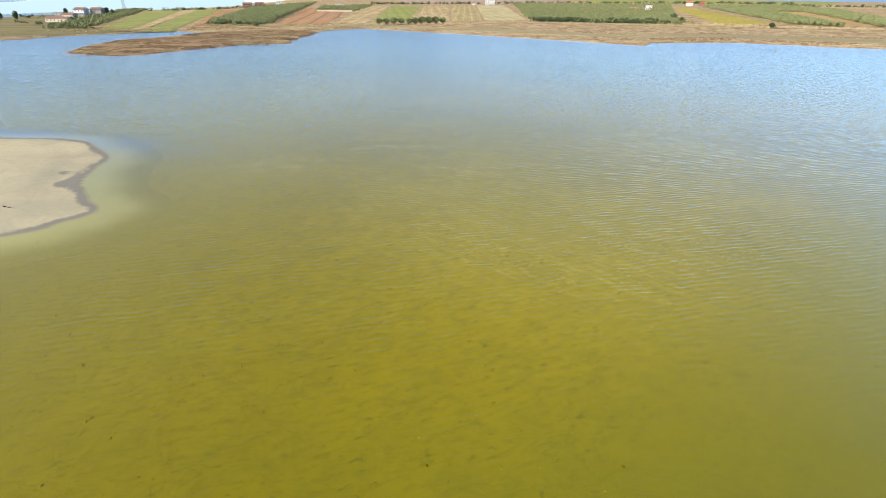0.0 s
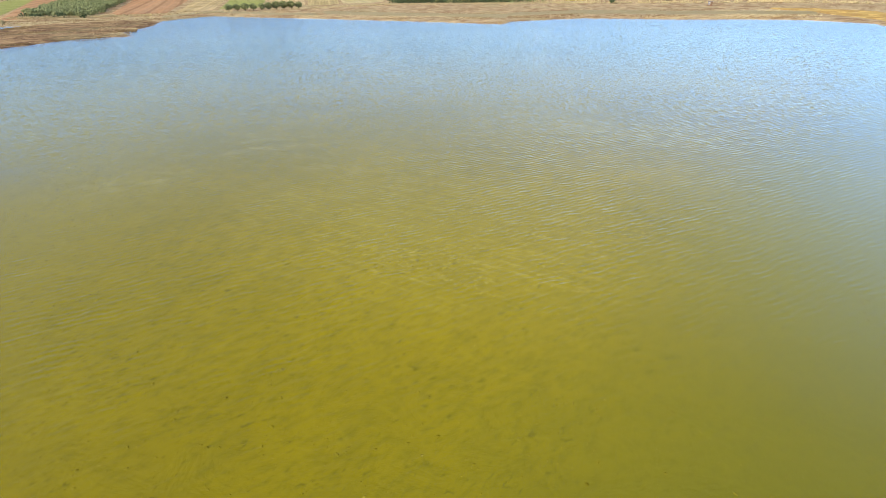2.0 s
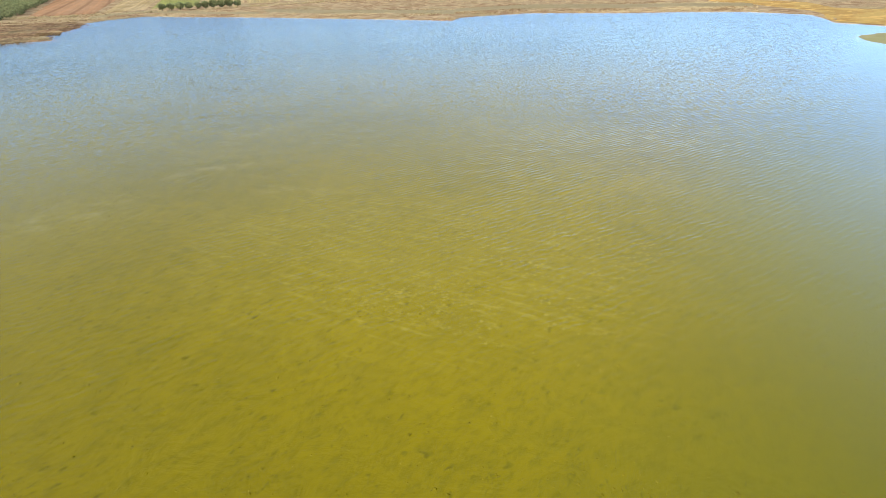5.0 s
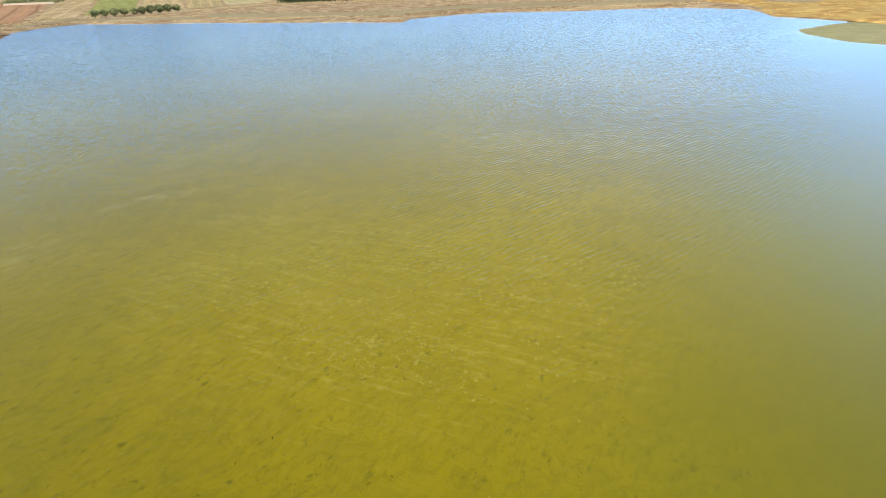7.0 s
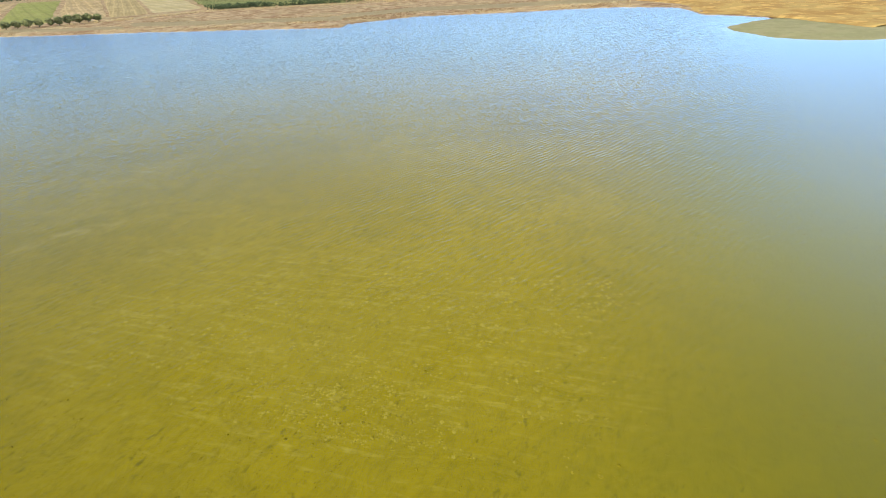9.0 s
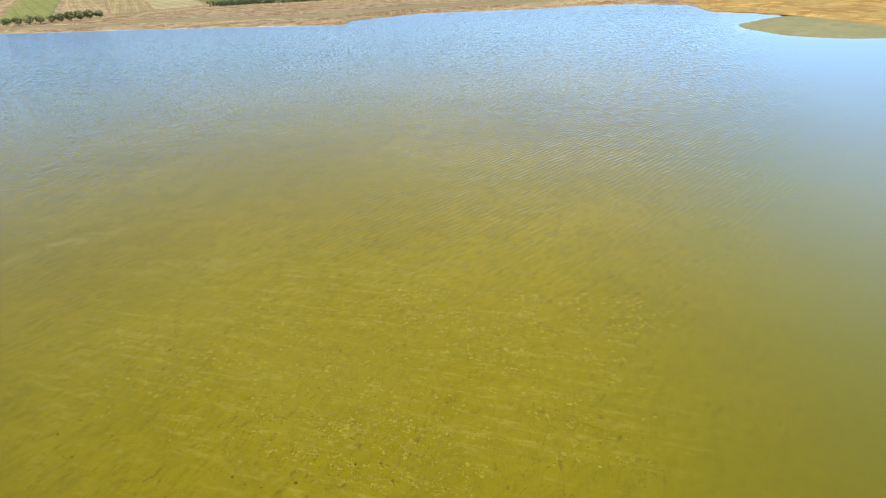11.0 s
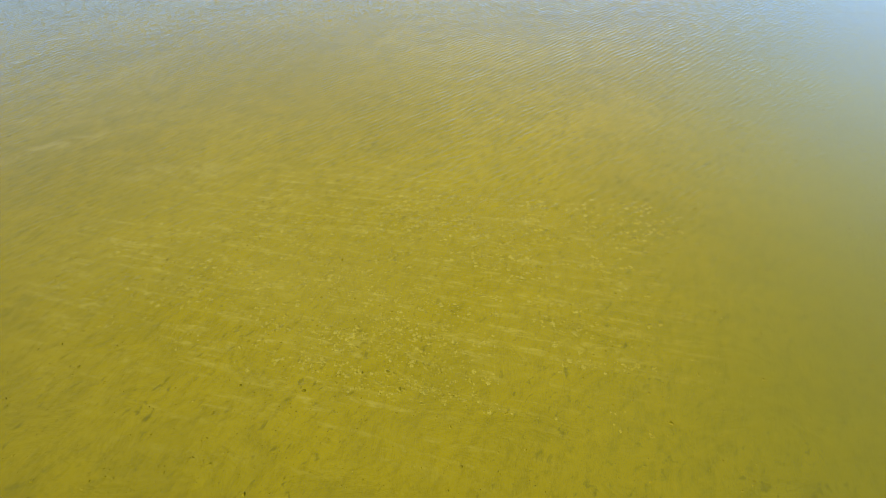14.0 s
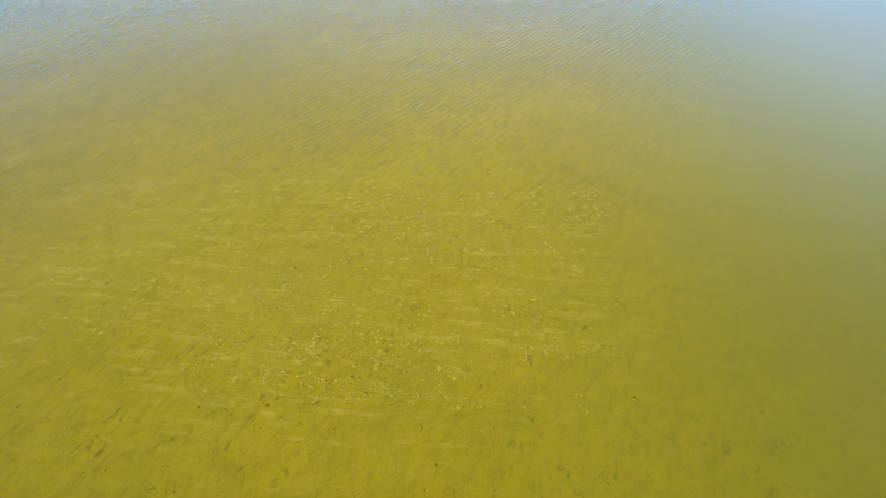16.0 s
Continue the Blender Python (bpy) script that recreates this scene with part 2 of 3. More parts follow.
M_BED, M_WATER, M_SAND = bed_mat(), water_mat(), sand_mat()
M_SHORE = marsh_mat("shore_marsh", (0.46, 0.335, 0.175), (0.31, 0.19, 0.09), (0.37, 0.30, 0.14), 34.0, -25)
M_SPIT = marsh_mat("spit_marsh", (0.33, 0.21, 0.10), (0.14, 0.074, 0.036), (0.20, 0.175, 0.075), 26.0, -14)
M_TONGUE = marsh_mat("green_marsh", (0.40, 0.355, 0.165), (0.345, 0.32, 0.14), (0.37, 0.345, 0.14), 30.0, -60, 0.15)
M_ORANGE = marsh_mat("ochre_marsh", (0.56, 0.37, 0.11), (0.46, 0.265, 0.07), (0.44, 0.32, 0.11), 50.0, -50)
M_GREEN = field_mat("sown_field", (0.33, 0.345, 0.085), (0.40, 0.385, 0.12), 96, 2.2, 30, 0.3, 0.25)
M_TAN = field_mat("stubble_field", (0.70, 0.52, 0.27), (0.50, 0.36, 0.15), 92, 2.6, 22, 0.45, 0.35)
M_STRAW = field_mat("straw_field", (0.62, 0.475, 0.22), (0.48, 0.36, 0.15), 88, 2.4, 18, 0.4, 0.4, 9)
M_STRAWPALE = field_mat("pale_straw_field", (0.68, 0.56, 0.30), (0.56, 0.45, 0.20), 94, 3.0, 26, 0.3, 0.3)
M_PLOUGH = field_mat("ploughed_field", (0.48, 0.255, 0.115), (0.55, 0.32, 0.16), 98, 3.5, 30, 0.4, 0.55, 17)
M_SCRUB = field_mat("dry_scrub", (0.37, 0.295, 0.14), (0.25, 0.21, 0.085), 20, 5.0, 22, 0.3)
M_FALLOW = field_mat("pinkish_fallow", (0.48, 0.33, 0.245), (0.54, 0.40, 0.27), 80, 9.0, 60, 0.45)
M_MEADOW = field_mat("dry_meadow", (0.46, 0.365, 0.19), (0.40, 0.32, 0.16), 5, 6.0, 24, 0.2)
M_OCHREFIELD = field_mat("orange_field", (0.62, 0.40, 0.165), (0.54, 0.34, 0.14), 62, 3.0, 30, 0.3)
M_YELLOW = field_mat("mustard_field", (0.56, 0.43, 0.075), (0.47, 0.385, 0.08), 66, 3.0, 35, 0.2)
M_OLIVE = leaf_mat("olive_leaves", (0.165, 0.185, 0.07), (0.31, 0.315, 0.13))
M_DARKLEAF = leaf_mat("dark_leaves", (0.05, 0.075, 0.03), (0.10, 0.13, 0.055))
M_REED = leaf_mat("dry_reed", (0.50, 0.39, 0.19), (0.64, 0.51, 0.28))
M_BARK = plain_mat("bark", (0.13, 0.10, 0.075), 0.9, 0.3)
M_CLOD = leaf_mat("mud_crumbs", (0.215, 0.175, 0.007), (0.33, 0.27, 0.010), 0.0)
M_PALECLOD = leaf_mat("pale_crumbs", (0.35, 0.288, 0.018), (0.43, 0.36, 0.06), 0.02)
M_WHITE = plain_mat("white_render", (0.78, 0.76, 0.72), 0.8, 1.5, 0.12)
M_CREAM = plain_mat("cream_render", (0.62, 0.52, 0.38), 0.85, 1.5, 0.15)
M_PINK = plain_mat("brick_red_render", (0.34, 0.13, 0.10), 0.85, 1.5, 0.2)
M_YELWALL = plain_mat("ochre_render", (0.62, 0.42, 0.12), 0.85, 1.5, 0.15)
M_GREYWALL = plain_mat("bare_concrete", (0.36, 0.34, 0.33), 0.9, 1.5, 0.25)
M_ROOF = plain_mat("clay_tiles", (0.27, 0.16, 0.115), 0.8, 0.8, 0.3)
M_REDROOF = plain_mat("red_sheet_roof", (0.62, 0.09, 0.06), 0.6, 1.2, 0.15)
M_GLASS = plain_mat("dark_glass", (0.03, 0.035, 0.045), 0.12, 2.0, 0.1, 0.6)
M_WOOD = plain_mat("brown_wood", (0.16, 0.09, 0.05), 0.7, 0.4)
M_STEEL = plain_mat("galvanised_steel", (0.38, 0.40, 0.42), 0.5, 0.5, 0.2)

# ---- helpers for meshes ----


def mesh_of(name, bm, mat, smooth=False):
    me = bpy.data.meshes.new(name)
    bm.to_mesh(me)
    bm.free()
    me.materials.append(mat)
    if smooth:
        me.shade_smooth()
    return me


def sheet(name, verts, faces, mat, smooth=True):
    me = bpy.data.meshes.new(name)
    me.from_pydata(verts, [], faces)
    me.update()
    if smooth:
        if sum(p.normal.z for p in me.polygons) < 0:
            me.flip_normals()
        me.shade_smooth()
    me.materials.append(mat)
    return me


def part(name, bm, mat, parent, label=""):
    ob = new(name, mesh_of(name, bm, mat))
    ob.parent = parent
    return tagged(ob, label)


def box(bm, x0, x1, y0, y1, z0, z1, bevel=0.0):
    made = bmesh.ops.create_cube(bm, size=1)["verts"]
    bmesh.ops.transform(bm, matrix=Matrix.LocRotScale(((x0 + x1) / 2, (y0 + y1) / 2, (z0 + z1) / 2), None, (x1 - x0, y1 - y0, z1 - z0)), verts=made)
    if bevel:
        edges = list({e for v in made for e in v.link_edges})
        bmesh.ops.bevel(bm, geom=edges, offset=bevel, segments=1, affect="EDGES")


def grid_faces(nu, nv, wrap=False):
    return [(i * nv + j, i * nv + j + 1, (i + 1) % (nu if wrap else 10 ** 9) * nv + j + 1, (i + 1) % (nu if wrap else 10 ** 9) * nv + j)
            for i in range(nu if wrap else nu - 1) for j in range(nv - 1)]


def wobble(x, y, size, seed=0.0):
    return noise.noise((x / size + seed, y / size - seed, seed * 1.7))


# ---- the land ----
# far waterline: compass turn in degrees, distance in metres
WATERLINE = [(-180, 300), (-120, 320), (-80, 335), (-50, 350), (-37.3, 360), (-35.4, 364), (-33.5, 380), (-29.4, 401), (-25, 428), (-22.9, 417),
             (-19, 405), (-14, 407), (-11.9, 412), (-10, 440), (-7.3, 463), (-4.6, 438), (-2.4, 420), (1, 402), (6.6, 369), (12, 347), (17.3, 327),
             (19.4, 321), (20.0, 344), (22.2, 356), (26.8, 377), (31, 376), (35, 374), (40, 385), (45, 390), (49.6, 370), (50.6, 340),
             (51.2, 316), (53.6, 307), (55.6, 295), (58, 284), (64, 272), (80, 262), (120, 280), (180, 300)]
W_AZ, W_D = zip(*WATERLINE)


def shore_d(az):
    d = float(np.interp(az, W_AZ, W_D))
    return d + 2.2 * wobble(az * 1.3, d * 0.01, 1.0, 3.1) + 1.1 * wobble(az * 5, 0, 1.0, 7.7)


def land_z(x, y):
    """Height of the land: a low shore that climbs slowly inland, and falls to the sea behind the low ridge in the west."""
    d, az = math.hypot(x, y), math.degrees(math.atan2(x, y))
    slope = float(np.interp(az, (-60, -37, -27, -18, -12, 5, 25, 60, 75), (0.0, 0.0, 0.0032, 0.0078, 0.0146, 0.0165, 0.0185, 0.018, 0.004)))
    z = 0.6 + slope * max(0.0, min(d, 1400) - 450)
    hill = float(np.interp(az, (-20, -10, 20, 33, 50), (0.0, 0.019, 0.019, 0.015, 0.0115)))
    z += hill * max(0.0, min(d, 2700) - 1400)
    ridge = float(np.interp(az, (-60, -37, -27, -20, -14, -12), (700, 720, 1060, 1300, 2400, 9000)))
    if d > ridge:
        z -= 0.03 * (d - ridge)
    return max(z, -3.0)


def ground():
    azs = np.concatenate([np.arange(-180, -44, 4.0), np.arange(-44, 66, 0.25), np.arange(66, 180, 4.0)])
    steps = [0, 0.6, 1.6, 4, 8, 14, 22, 34, 50, 70, 95, 125, 160, 200, 250, 310, 380, 460, 550, 650, 760, 880, 1020, 1200, 1450, 1800, 2300, 3000, 3800, 4500]
    verts = []
    for az in azs:
        d0, a = shore_d(az), radians(az)
        for s in steps:
            d = d0 + s
            x, y = d * math.sin(a), d * math.cos(a)
            z = -0.45 if s == 0 else land_z(x, y)
            if 0 < s < 22:
                z = min(z, 0.05 + 0.03 * s + 0.06 * wobble(x, y, 6, 2.0))
            elif s < 400:
                z += 0.12 * wobble(x, y, 14, 5.0)
            verts.append((x, y, z))
    tagged(new("ground", sheet("ground", verts, grid_faces(len(azs), len(steps), True), M_SHORE)),
           "flat brown and straw-coloured marshy shore land rising inland", "ground", kind="structure")


ground()


def lake():
    n = 64
    ring = [(r * math.sin(i * math.tau / n), r * math.cos(i * math.tau / n)) for r in (4600, 1500, 500, 150, 40) for i in range(n)]
    bed = [(x, y, -0.42) for x, y in ring] + [(0, 0, -0.42)]
    faces = [(k * n + i, (k + 1) * n + i, (k + 1) * n + (i + 1) % n, k * n + (i + 1) % n) for k in range(4) for i in range(n)]
    faces += [(4 * n + i, 5 * n, 4 * n + (i + 1) % n) for i in range(n)]
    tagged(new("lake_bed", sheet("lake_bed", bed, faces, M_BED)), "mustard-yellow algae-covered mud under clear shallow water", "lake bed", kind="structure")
    top = [(x, y, 0.0) for x, y, z in bed]
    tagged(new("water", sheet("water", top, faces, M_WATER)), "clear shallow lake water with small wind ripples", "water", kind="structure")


lake()


def outline(points, steps=6):
    """A closed smooth line through a few points."""
    n, line = len(points), []
    for i in range(n):
        p = [Vector(points[(i + k - 1) % n]) for k in range(4)]
        for s in range(steps):
            t = s / steps
            line.append(0.5 * (2 * p[1] + (p[2] - p[0]) * t + (2 * p[0] - 5 * p[1] + 4 * p[2] - p[3]) * t * t + (3 * p[1] - p[0] - 3 * p[2] + p[3]) * t ** 3))
    return np.array([tuple(v) for v in line])


def inside_depth(line, x, y):
    """Signed distance to the line, positive inside."""
    a, b = line, np.roll(line, -1, 0)
    ab, ap = b - a, np.array((x, y)) - a
    t = np.clip((ab * ap).sum(1) / ((ab ** 2).sum(1) + 1e-9), 0, 1)
    d = np.sqrt(((ap - ab * t[:, None]) ** 2).sum(1).min())
    cross = ((a[:, 1] > y) != (b[:, 1] > y)) & (x < ab[:, 0] * (y - a[:, 1]) / (ab[:, 1] + 1e-12) + a[:, 0])
    return d if cross.sum() % 2 else -d


def flat_isle(name, points, mat, label, category, step, inner, outer, crest, rough, floor=-0.46, dips=()):
    """A low island or bank: it climbs inside its line and dips under the water outside it."""
    line = outline(points)
    lo, hi = line.min(0) - 12, line.max(0) + 12
    xs, ys = np.arange(lo[0], hi[0], step), np.arange(lo[1], hi[1], step)
    verts, deep = [], []
    for x in xs:
        for y in ys:
            s = inside_depth(line, x, y) + rough * (wobble(x, y, 5, 1.5) + 0.6 * wobble(x, y, 1.7, 4.5))
            z = min(crest, inner * s) if s > 0 else outer * s
            z += (0.25 * crest * wobble(x, y, 16, 8.0) if s > 3 else 0)
            for dx, dy, r, low in dips:
                z -= low * math.exp(-((x - dx) ** 2 + (y - dy) ** 2) / r ** 2)
            z = max(z, 0.03) if s > 0.5 else z
            verts.append((x, y, max(z, floor)))
            deep.append(z < floor)
    faces = [f for f in grid_faces(len(xs), len(ys)) if not all(deep[i] for i in f)]
    tagged(new(name, sheet(name, verts, faces, mat)), label, category, kind="structure")


flat_isle("sandbank", [(-110, 74), (-80, 82), (-62, 83), (-53, 82), (-47.5, 77), (-43, 72), (-42.5, 68), (-41, 64), (-39, 60), (-36.5, 56), (-33, 52.5),
                       (-34.5, 49), (-38, 45), (-60, 36), (-100, 35)],
          M_SAND, "pale smooth sandbank with a dark wet rim", "sandbank", 0.6, 0.05, 0.065, 0.30, 0.35, dips=((-42.0, 60.5, 2.6, 0.11), (-45.0, 65.0, 1.6, 0.12)))
flat_isle("marsh_spit", [(-147, 226), (-158, 256), (-163, 277), (-166, 302), (-158, 325), (-150, 350), (-150, 385), (-130, 420), (-95, 425), (-84, 398), (-80, 346),
                         (-83, 312), (-74, 289), (-90, 279), (-104, 249), (-109, 234), (-113, 221), (-121, 214), (-133, 216)],
          M_SPIT, "low brown salt-marsh spit beside the water", "marsh", 2.5, 0.06, 0.4, 0.5, 1.2)
flat_isle("marsh_tongue", [(201, 154), (211, 157), (226, 160), (245, 160), (290, 150), (310, 110), (290, 70), (230, 70), (192, 97), (183, 105), (179.5, 112), (179, 120), (183, 130), (191, 144)],
          M_TONGUE, "low olive-green marsh tongue at the water's edge", "marsh", 2.0, 0.03, 0.3, 0.25, 0.8)


def patch(name, corners, mat, label, lift=0.22, n=14, ragged=3.0):
    """A field, laid over the land inside four corners."""
    a, b, c, d = (Vector(p) for p in corners)
    verts = []
    for i in range(n + 1):
        for j in range(n + 1):
            u, v = i / n, j / n
            p = (a * (1 - u) + b * u) * (1 - v) + (d * (1 - u) + c * u) * v
            edge = i in (0, n) or j in (0, n)
            x, y = p.x + (ragged * wobble(p.x, p.y, 25, 2.2) if edge else 0), p.y + (ragged * wobble(p.x, p.y, 25, 9.2) if edge else 0)
            verts.append((x, y, land_z(x, y) + (lift if not edge else -0.3)))
    tagged(new(name, sheet(name, verts, grid_faces(n + 1, n + 1), mat)), label, "field", kind="structure")


def shore_band(name, az0, az1, near, far, mat, label, lift=0.25, step=0.5, taper=0.0):
    """A belt of land that follows the waterline between two distances behind it."""
    azs, rows, verts = np.arange(az0, az1 + step, step), 6, []
    for az in azs:
        for k in range(rows):
            front = near + (far - near) * 0.85 * max(0.0, 1 - (az - az0) / taper) if taper else near
            d = float(np.interp(az, W_AZ, W_D)) + front + (far - front) * k / (rows - 1) + 5 * wobble(az * 2, k, 3, 1.0 + k)
            x, y = d * math.sin(radians(az)), d * math.cos(radians(az))
            edge = k in (0, rows - 1) or az in (azs[0], azs[-1])
            verts.append((x, y, land_z(x, y) + (lift if not edge else -0.3)))
    tagged(new(name, sheet(name, verts, grid_faces(len(azs), rows), mat)), label, "marsh meadow", kind="structure")


shore_band("meadow_band", 2, 46, 42, 100, M_MEADOW, "flat olive-tan dry meadow behind the marsh edge")
shore_band("meadow_band_west", -12, 2, 26, 60, M_MEADOW, "narrow olive-tan meadow below the stubble fields")
patch("field_green_west", [(-213, 352), (-197, 362), (-440, 1010), (-455, 899)], M_GREEN, "bright green sown field on a gentle slope")
patch("field_stubble_west", [(-197, 362), (-192, 368), (-390, 938), (-440, 1010)], M_TAN, "narrow tan stubble strip between green fields", 0.26)
patch("field_green_mid", [(-192, 368), (-175, 380), (-387, 1053), (-404, 973)], M_GREEN, "bright green sown field beside a stubble strip")
patch("field_brown_west", [(-172, 385), (-178, 452), (-325, 1014), (-359, 939)], M_PLOUGH, "reddish-brown ploughed strip beside an olive grove")
patch("field_scrub", [(-300, 260), (-240, 372), (-490, 880), (-560, 520)], M_SCRUB, "dry tan scrub field below the hamlet")
patch("field_ploughed", [(-134, 460), (-95, 474), (-123, 787), (-242, 1044)], M_PLOUGH, "red-brown ploughed field with furrows")
patch("field_stubble_centre", [(-92, 478), (-67, 500), (-107, 1199), (-157, 1168)], M_TAN, "tan stubble field with dry weeds", 0.2)
patch("field_green_east", [(-66, 512), (-31, 526), (-43, 1185), (-107, 1202)], M_GREEN, "bright green sown field behind the tree row")
patch("field_stubble_east", [(-30, 527), (7, 548), (14, 1235), (-40, 1187)], M_TAN, "tan stubble field with a pinkish cast and track marks")
patch("field_straw", [(7, 548), (40, 568), (66, 1282), (14, 1235)], M_STRAW, "yellow straw field with pale wheel tracks", 0.26)
patch("field_straw_pale", [(40, 568), (88, 594), (136, 1338), (66, 1282)], M_STRAWPALE, "pale yellow straw field beside an olive grove", 0.22)
patch("field_mustard", [(253, 535), (312, 530), (480, 1190), (422, 1105)], M_YELLOW, "yellow-ochre flowering field between groves")
patch("field_brown_east", [(352, 506), (379, 512), (566, 907), (520, 965)], M_OCHREFIELD, "long orange-brown ploughed strip between groves")
patch("field_fallow_far", [(-120, 1470), (330, 1560), (500, 2300), (-200, 2300)], M_FALLOW, "far pinkish-brown fallow field beyond the groves", 0.3)
patch("field_green_far", [(350, 1560), (1000, 1500), (1500, 2200), (520, 2300)], M_GREEN, "far pale green field beyond the groves", 0.3)
patch("field_stubble_far", [(640, 1150), (1150, 950), (1500, 1250), (900, 1500)], M_TAN, "far tan stubble field beyond the groves", 0.3)
patch("shore_scrub_west", [(-335, 195), (-224, 300), (-192, 374), (-262, 420)], M_SCRUB, "brown scrub along the lagoon shore below the hamlet")
patch("field_green_right", [(452, 490), (476, 448), (720, 660), (790, 960)], M_GREEN, "pale green meadow behind the reed belt")
patch("field_mustard_right", [(505, 512), (530, 492), (700, 668), (668, 705)], M_YELLOW, "narrow yellow-ochre strip across a green meadow", 0.32)
shore_band("marsh_ochre_shore", 42, 66, 4, 130, M_ORANGE, "ochre and orange dry marsh along the lagoon", 0.28, 0.5, 9.0)
patch("marsh_ochre_edge", [(243, 160), (300, 190), (330, 95), (219, 112)], M_ORANGE, "ochre dry reeds above a green marsh tongue", 0.3, 24, 8.0)
patch("marsh_ochre", [(250, 196), (285, 226), (560, 330), (400, 150)], M_ORANGE, "ochre and orange dry reed marsh", 0.3)



def far_hills(name, az0, az1, dist, tall, mat, label, seed):
    """A hazy range of hills on the horizon."""
    azs, verts = np.arange(az0, az1, 0.5), []
    for az in azs:
        rise = tall * (0.75 + 0.5 * wobble(az, 0, 9, seed) + 0.25 * wobble(az, 0, 2.5, seed))
        near = float(np.interp(az, *dist)) if isinstance(dist, tuple) else dist
        for d, z in ((near, -6), (near * 1.03, rise * 0.6), (near * 1.06, rise), (near * 1.1, rise * 0.5), (near * 1.14, -6)):
            verts.append((d * math.sin(radians(az)), d * math.cos(radians(az)), z))
    tagged(new(name, sheet(name, verts, grid_faces(len(azs), 5), mat)), label, "hills", kind="structure")


# aerial haze painted in: the hills get their pale colour by glowing
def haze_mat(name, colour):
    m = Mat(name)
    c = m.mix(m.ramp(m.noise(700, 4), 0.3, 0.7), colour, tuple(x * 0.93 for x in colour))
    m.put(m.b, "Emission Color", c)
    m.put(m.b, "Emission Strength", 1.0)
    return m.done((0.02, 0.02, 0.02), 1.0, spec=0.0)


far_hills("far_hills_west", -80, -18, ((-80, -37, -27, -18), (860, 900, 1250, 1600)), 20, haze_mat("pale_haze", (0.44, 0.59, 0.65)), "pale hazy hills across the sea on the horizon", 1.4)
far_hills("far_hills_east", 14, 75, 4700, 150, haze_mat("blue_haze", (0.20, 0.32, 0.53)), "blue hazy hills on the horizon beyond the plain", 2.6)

# ---- trees ----


def icosa():
    bm = bmesh.new()
    bmesh.ops.create_icosphere(bm, subdivisions=1, radius=1)
    v = np.array([tuple(p.co) for p in bm.verts])
    f = np.array([[p.index for p in q.verts] for q in bm.faces])
    bm.free()
    return v, f


ICO_V, ICO_F = icosa()


def clumps(centres, sizes, rng, flat=0.75, crumple=0.45):
    """Many crumpled clumps as one bundle of vertices and faces."""
    n = len(centres)
    v = ICO_V[None] * (1 + crumple * (rng.random((n, 12, 1)) - 0.5)) * np.asarray(sizes)[:, None, None]
    v[:, :, 2] *= flat
    v[:, :, 0] *= rng.uniform(0.55, 1.1, (n, 1))
    a = rng.random(n) * math.tau
    c, s = np.cos(a)[:, None], np.sin(a)[:, None]
    v = np.stack([v[..., 0] * c - v[..., 1] * s, v[..., 0] * s + v[..., 1] * c, v[..., 2]], -1) + np.asarray(centres)[:, None]
    f = ICO_F[None] + 12 * np.arange(n)[:, None, None]
    return v.reshape(-1, 3), f.reshape(-1, 3)


CLEAR = ((338, 1062, 24), (362, 1050, 24), (322, 935, 22), (-186, 1060, 18), (345, 1030, 24), (330, 1000, 16))      # yards kept free of trees


def grove(name, corners, gap, mat, label, seed, tall=3.6, per=6, skip=0.06):
    """Olive trees in rows inside four corners: one mass of foliage with short stems."""
    rng = np.random.default_rng(seed)
    a, b, c, d = (np.array(p, float) for p in corners)
    nu = max(2, int((np.linalg.norm(b - a) + np.linalg.norm(c - d)) / 2 / gap))
    nv = max(2, int((np.linalg.norm(d - a) + np.linalg.norm(c - b)) / 2 / gap))
    cents, sizes = [], []
    for i in range(nu + 1):
        for j in range(nv + 1):
            if rng.random() < skip:
                continue
            u, v = i / nu, j / nv
            p = (a * (1 - u) + b * u) * (1 - v) + (d * (1 - u) + c * u) * v + rng.normal(0, gap * 0.2, 2)
            if any(math.hypot(p[0] - cx, p[1] - cy) < r for cx, cy, r in CLEAR):
                continue
            z, h = land_z(*p), tall * rng.uniform(0.75, 1.2)
            for k in range(per + 4):
                r, t = h * 0.40 * math.sqrt(rng.random()), rng.random() * math.tau
                cents.append((p[0] + r * math.cos(t), p[1] + r * math.sin(t), z + h * rng.uniform(0.25, 0.85)))
                sizes.append(h * rng.uniform(0.11, 0.24))
            cents.append((p[0], p[1], z + h * 0.2))
            sizes.append(h * 0.1)
    v, f = clumps(cents, sizes, rng)
    tagged(new(name, sheet(name, v.tolist(), f.tolist(), mat, False)), label, "olive grove", kind="stuff")


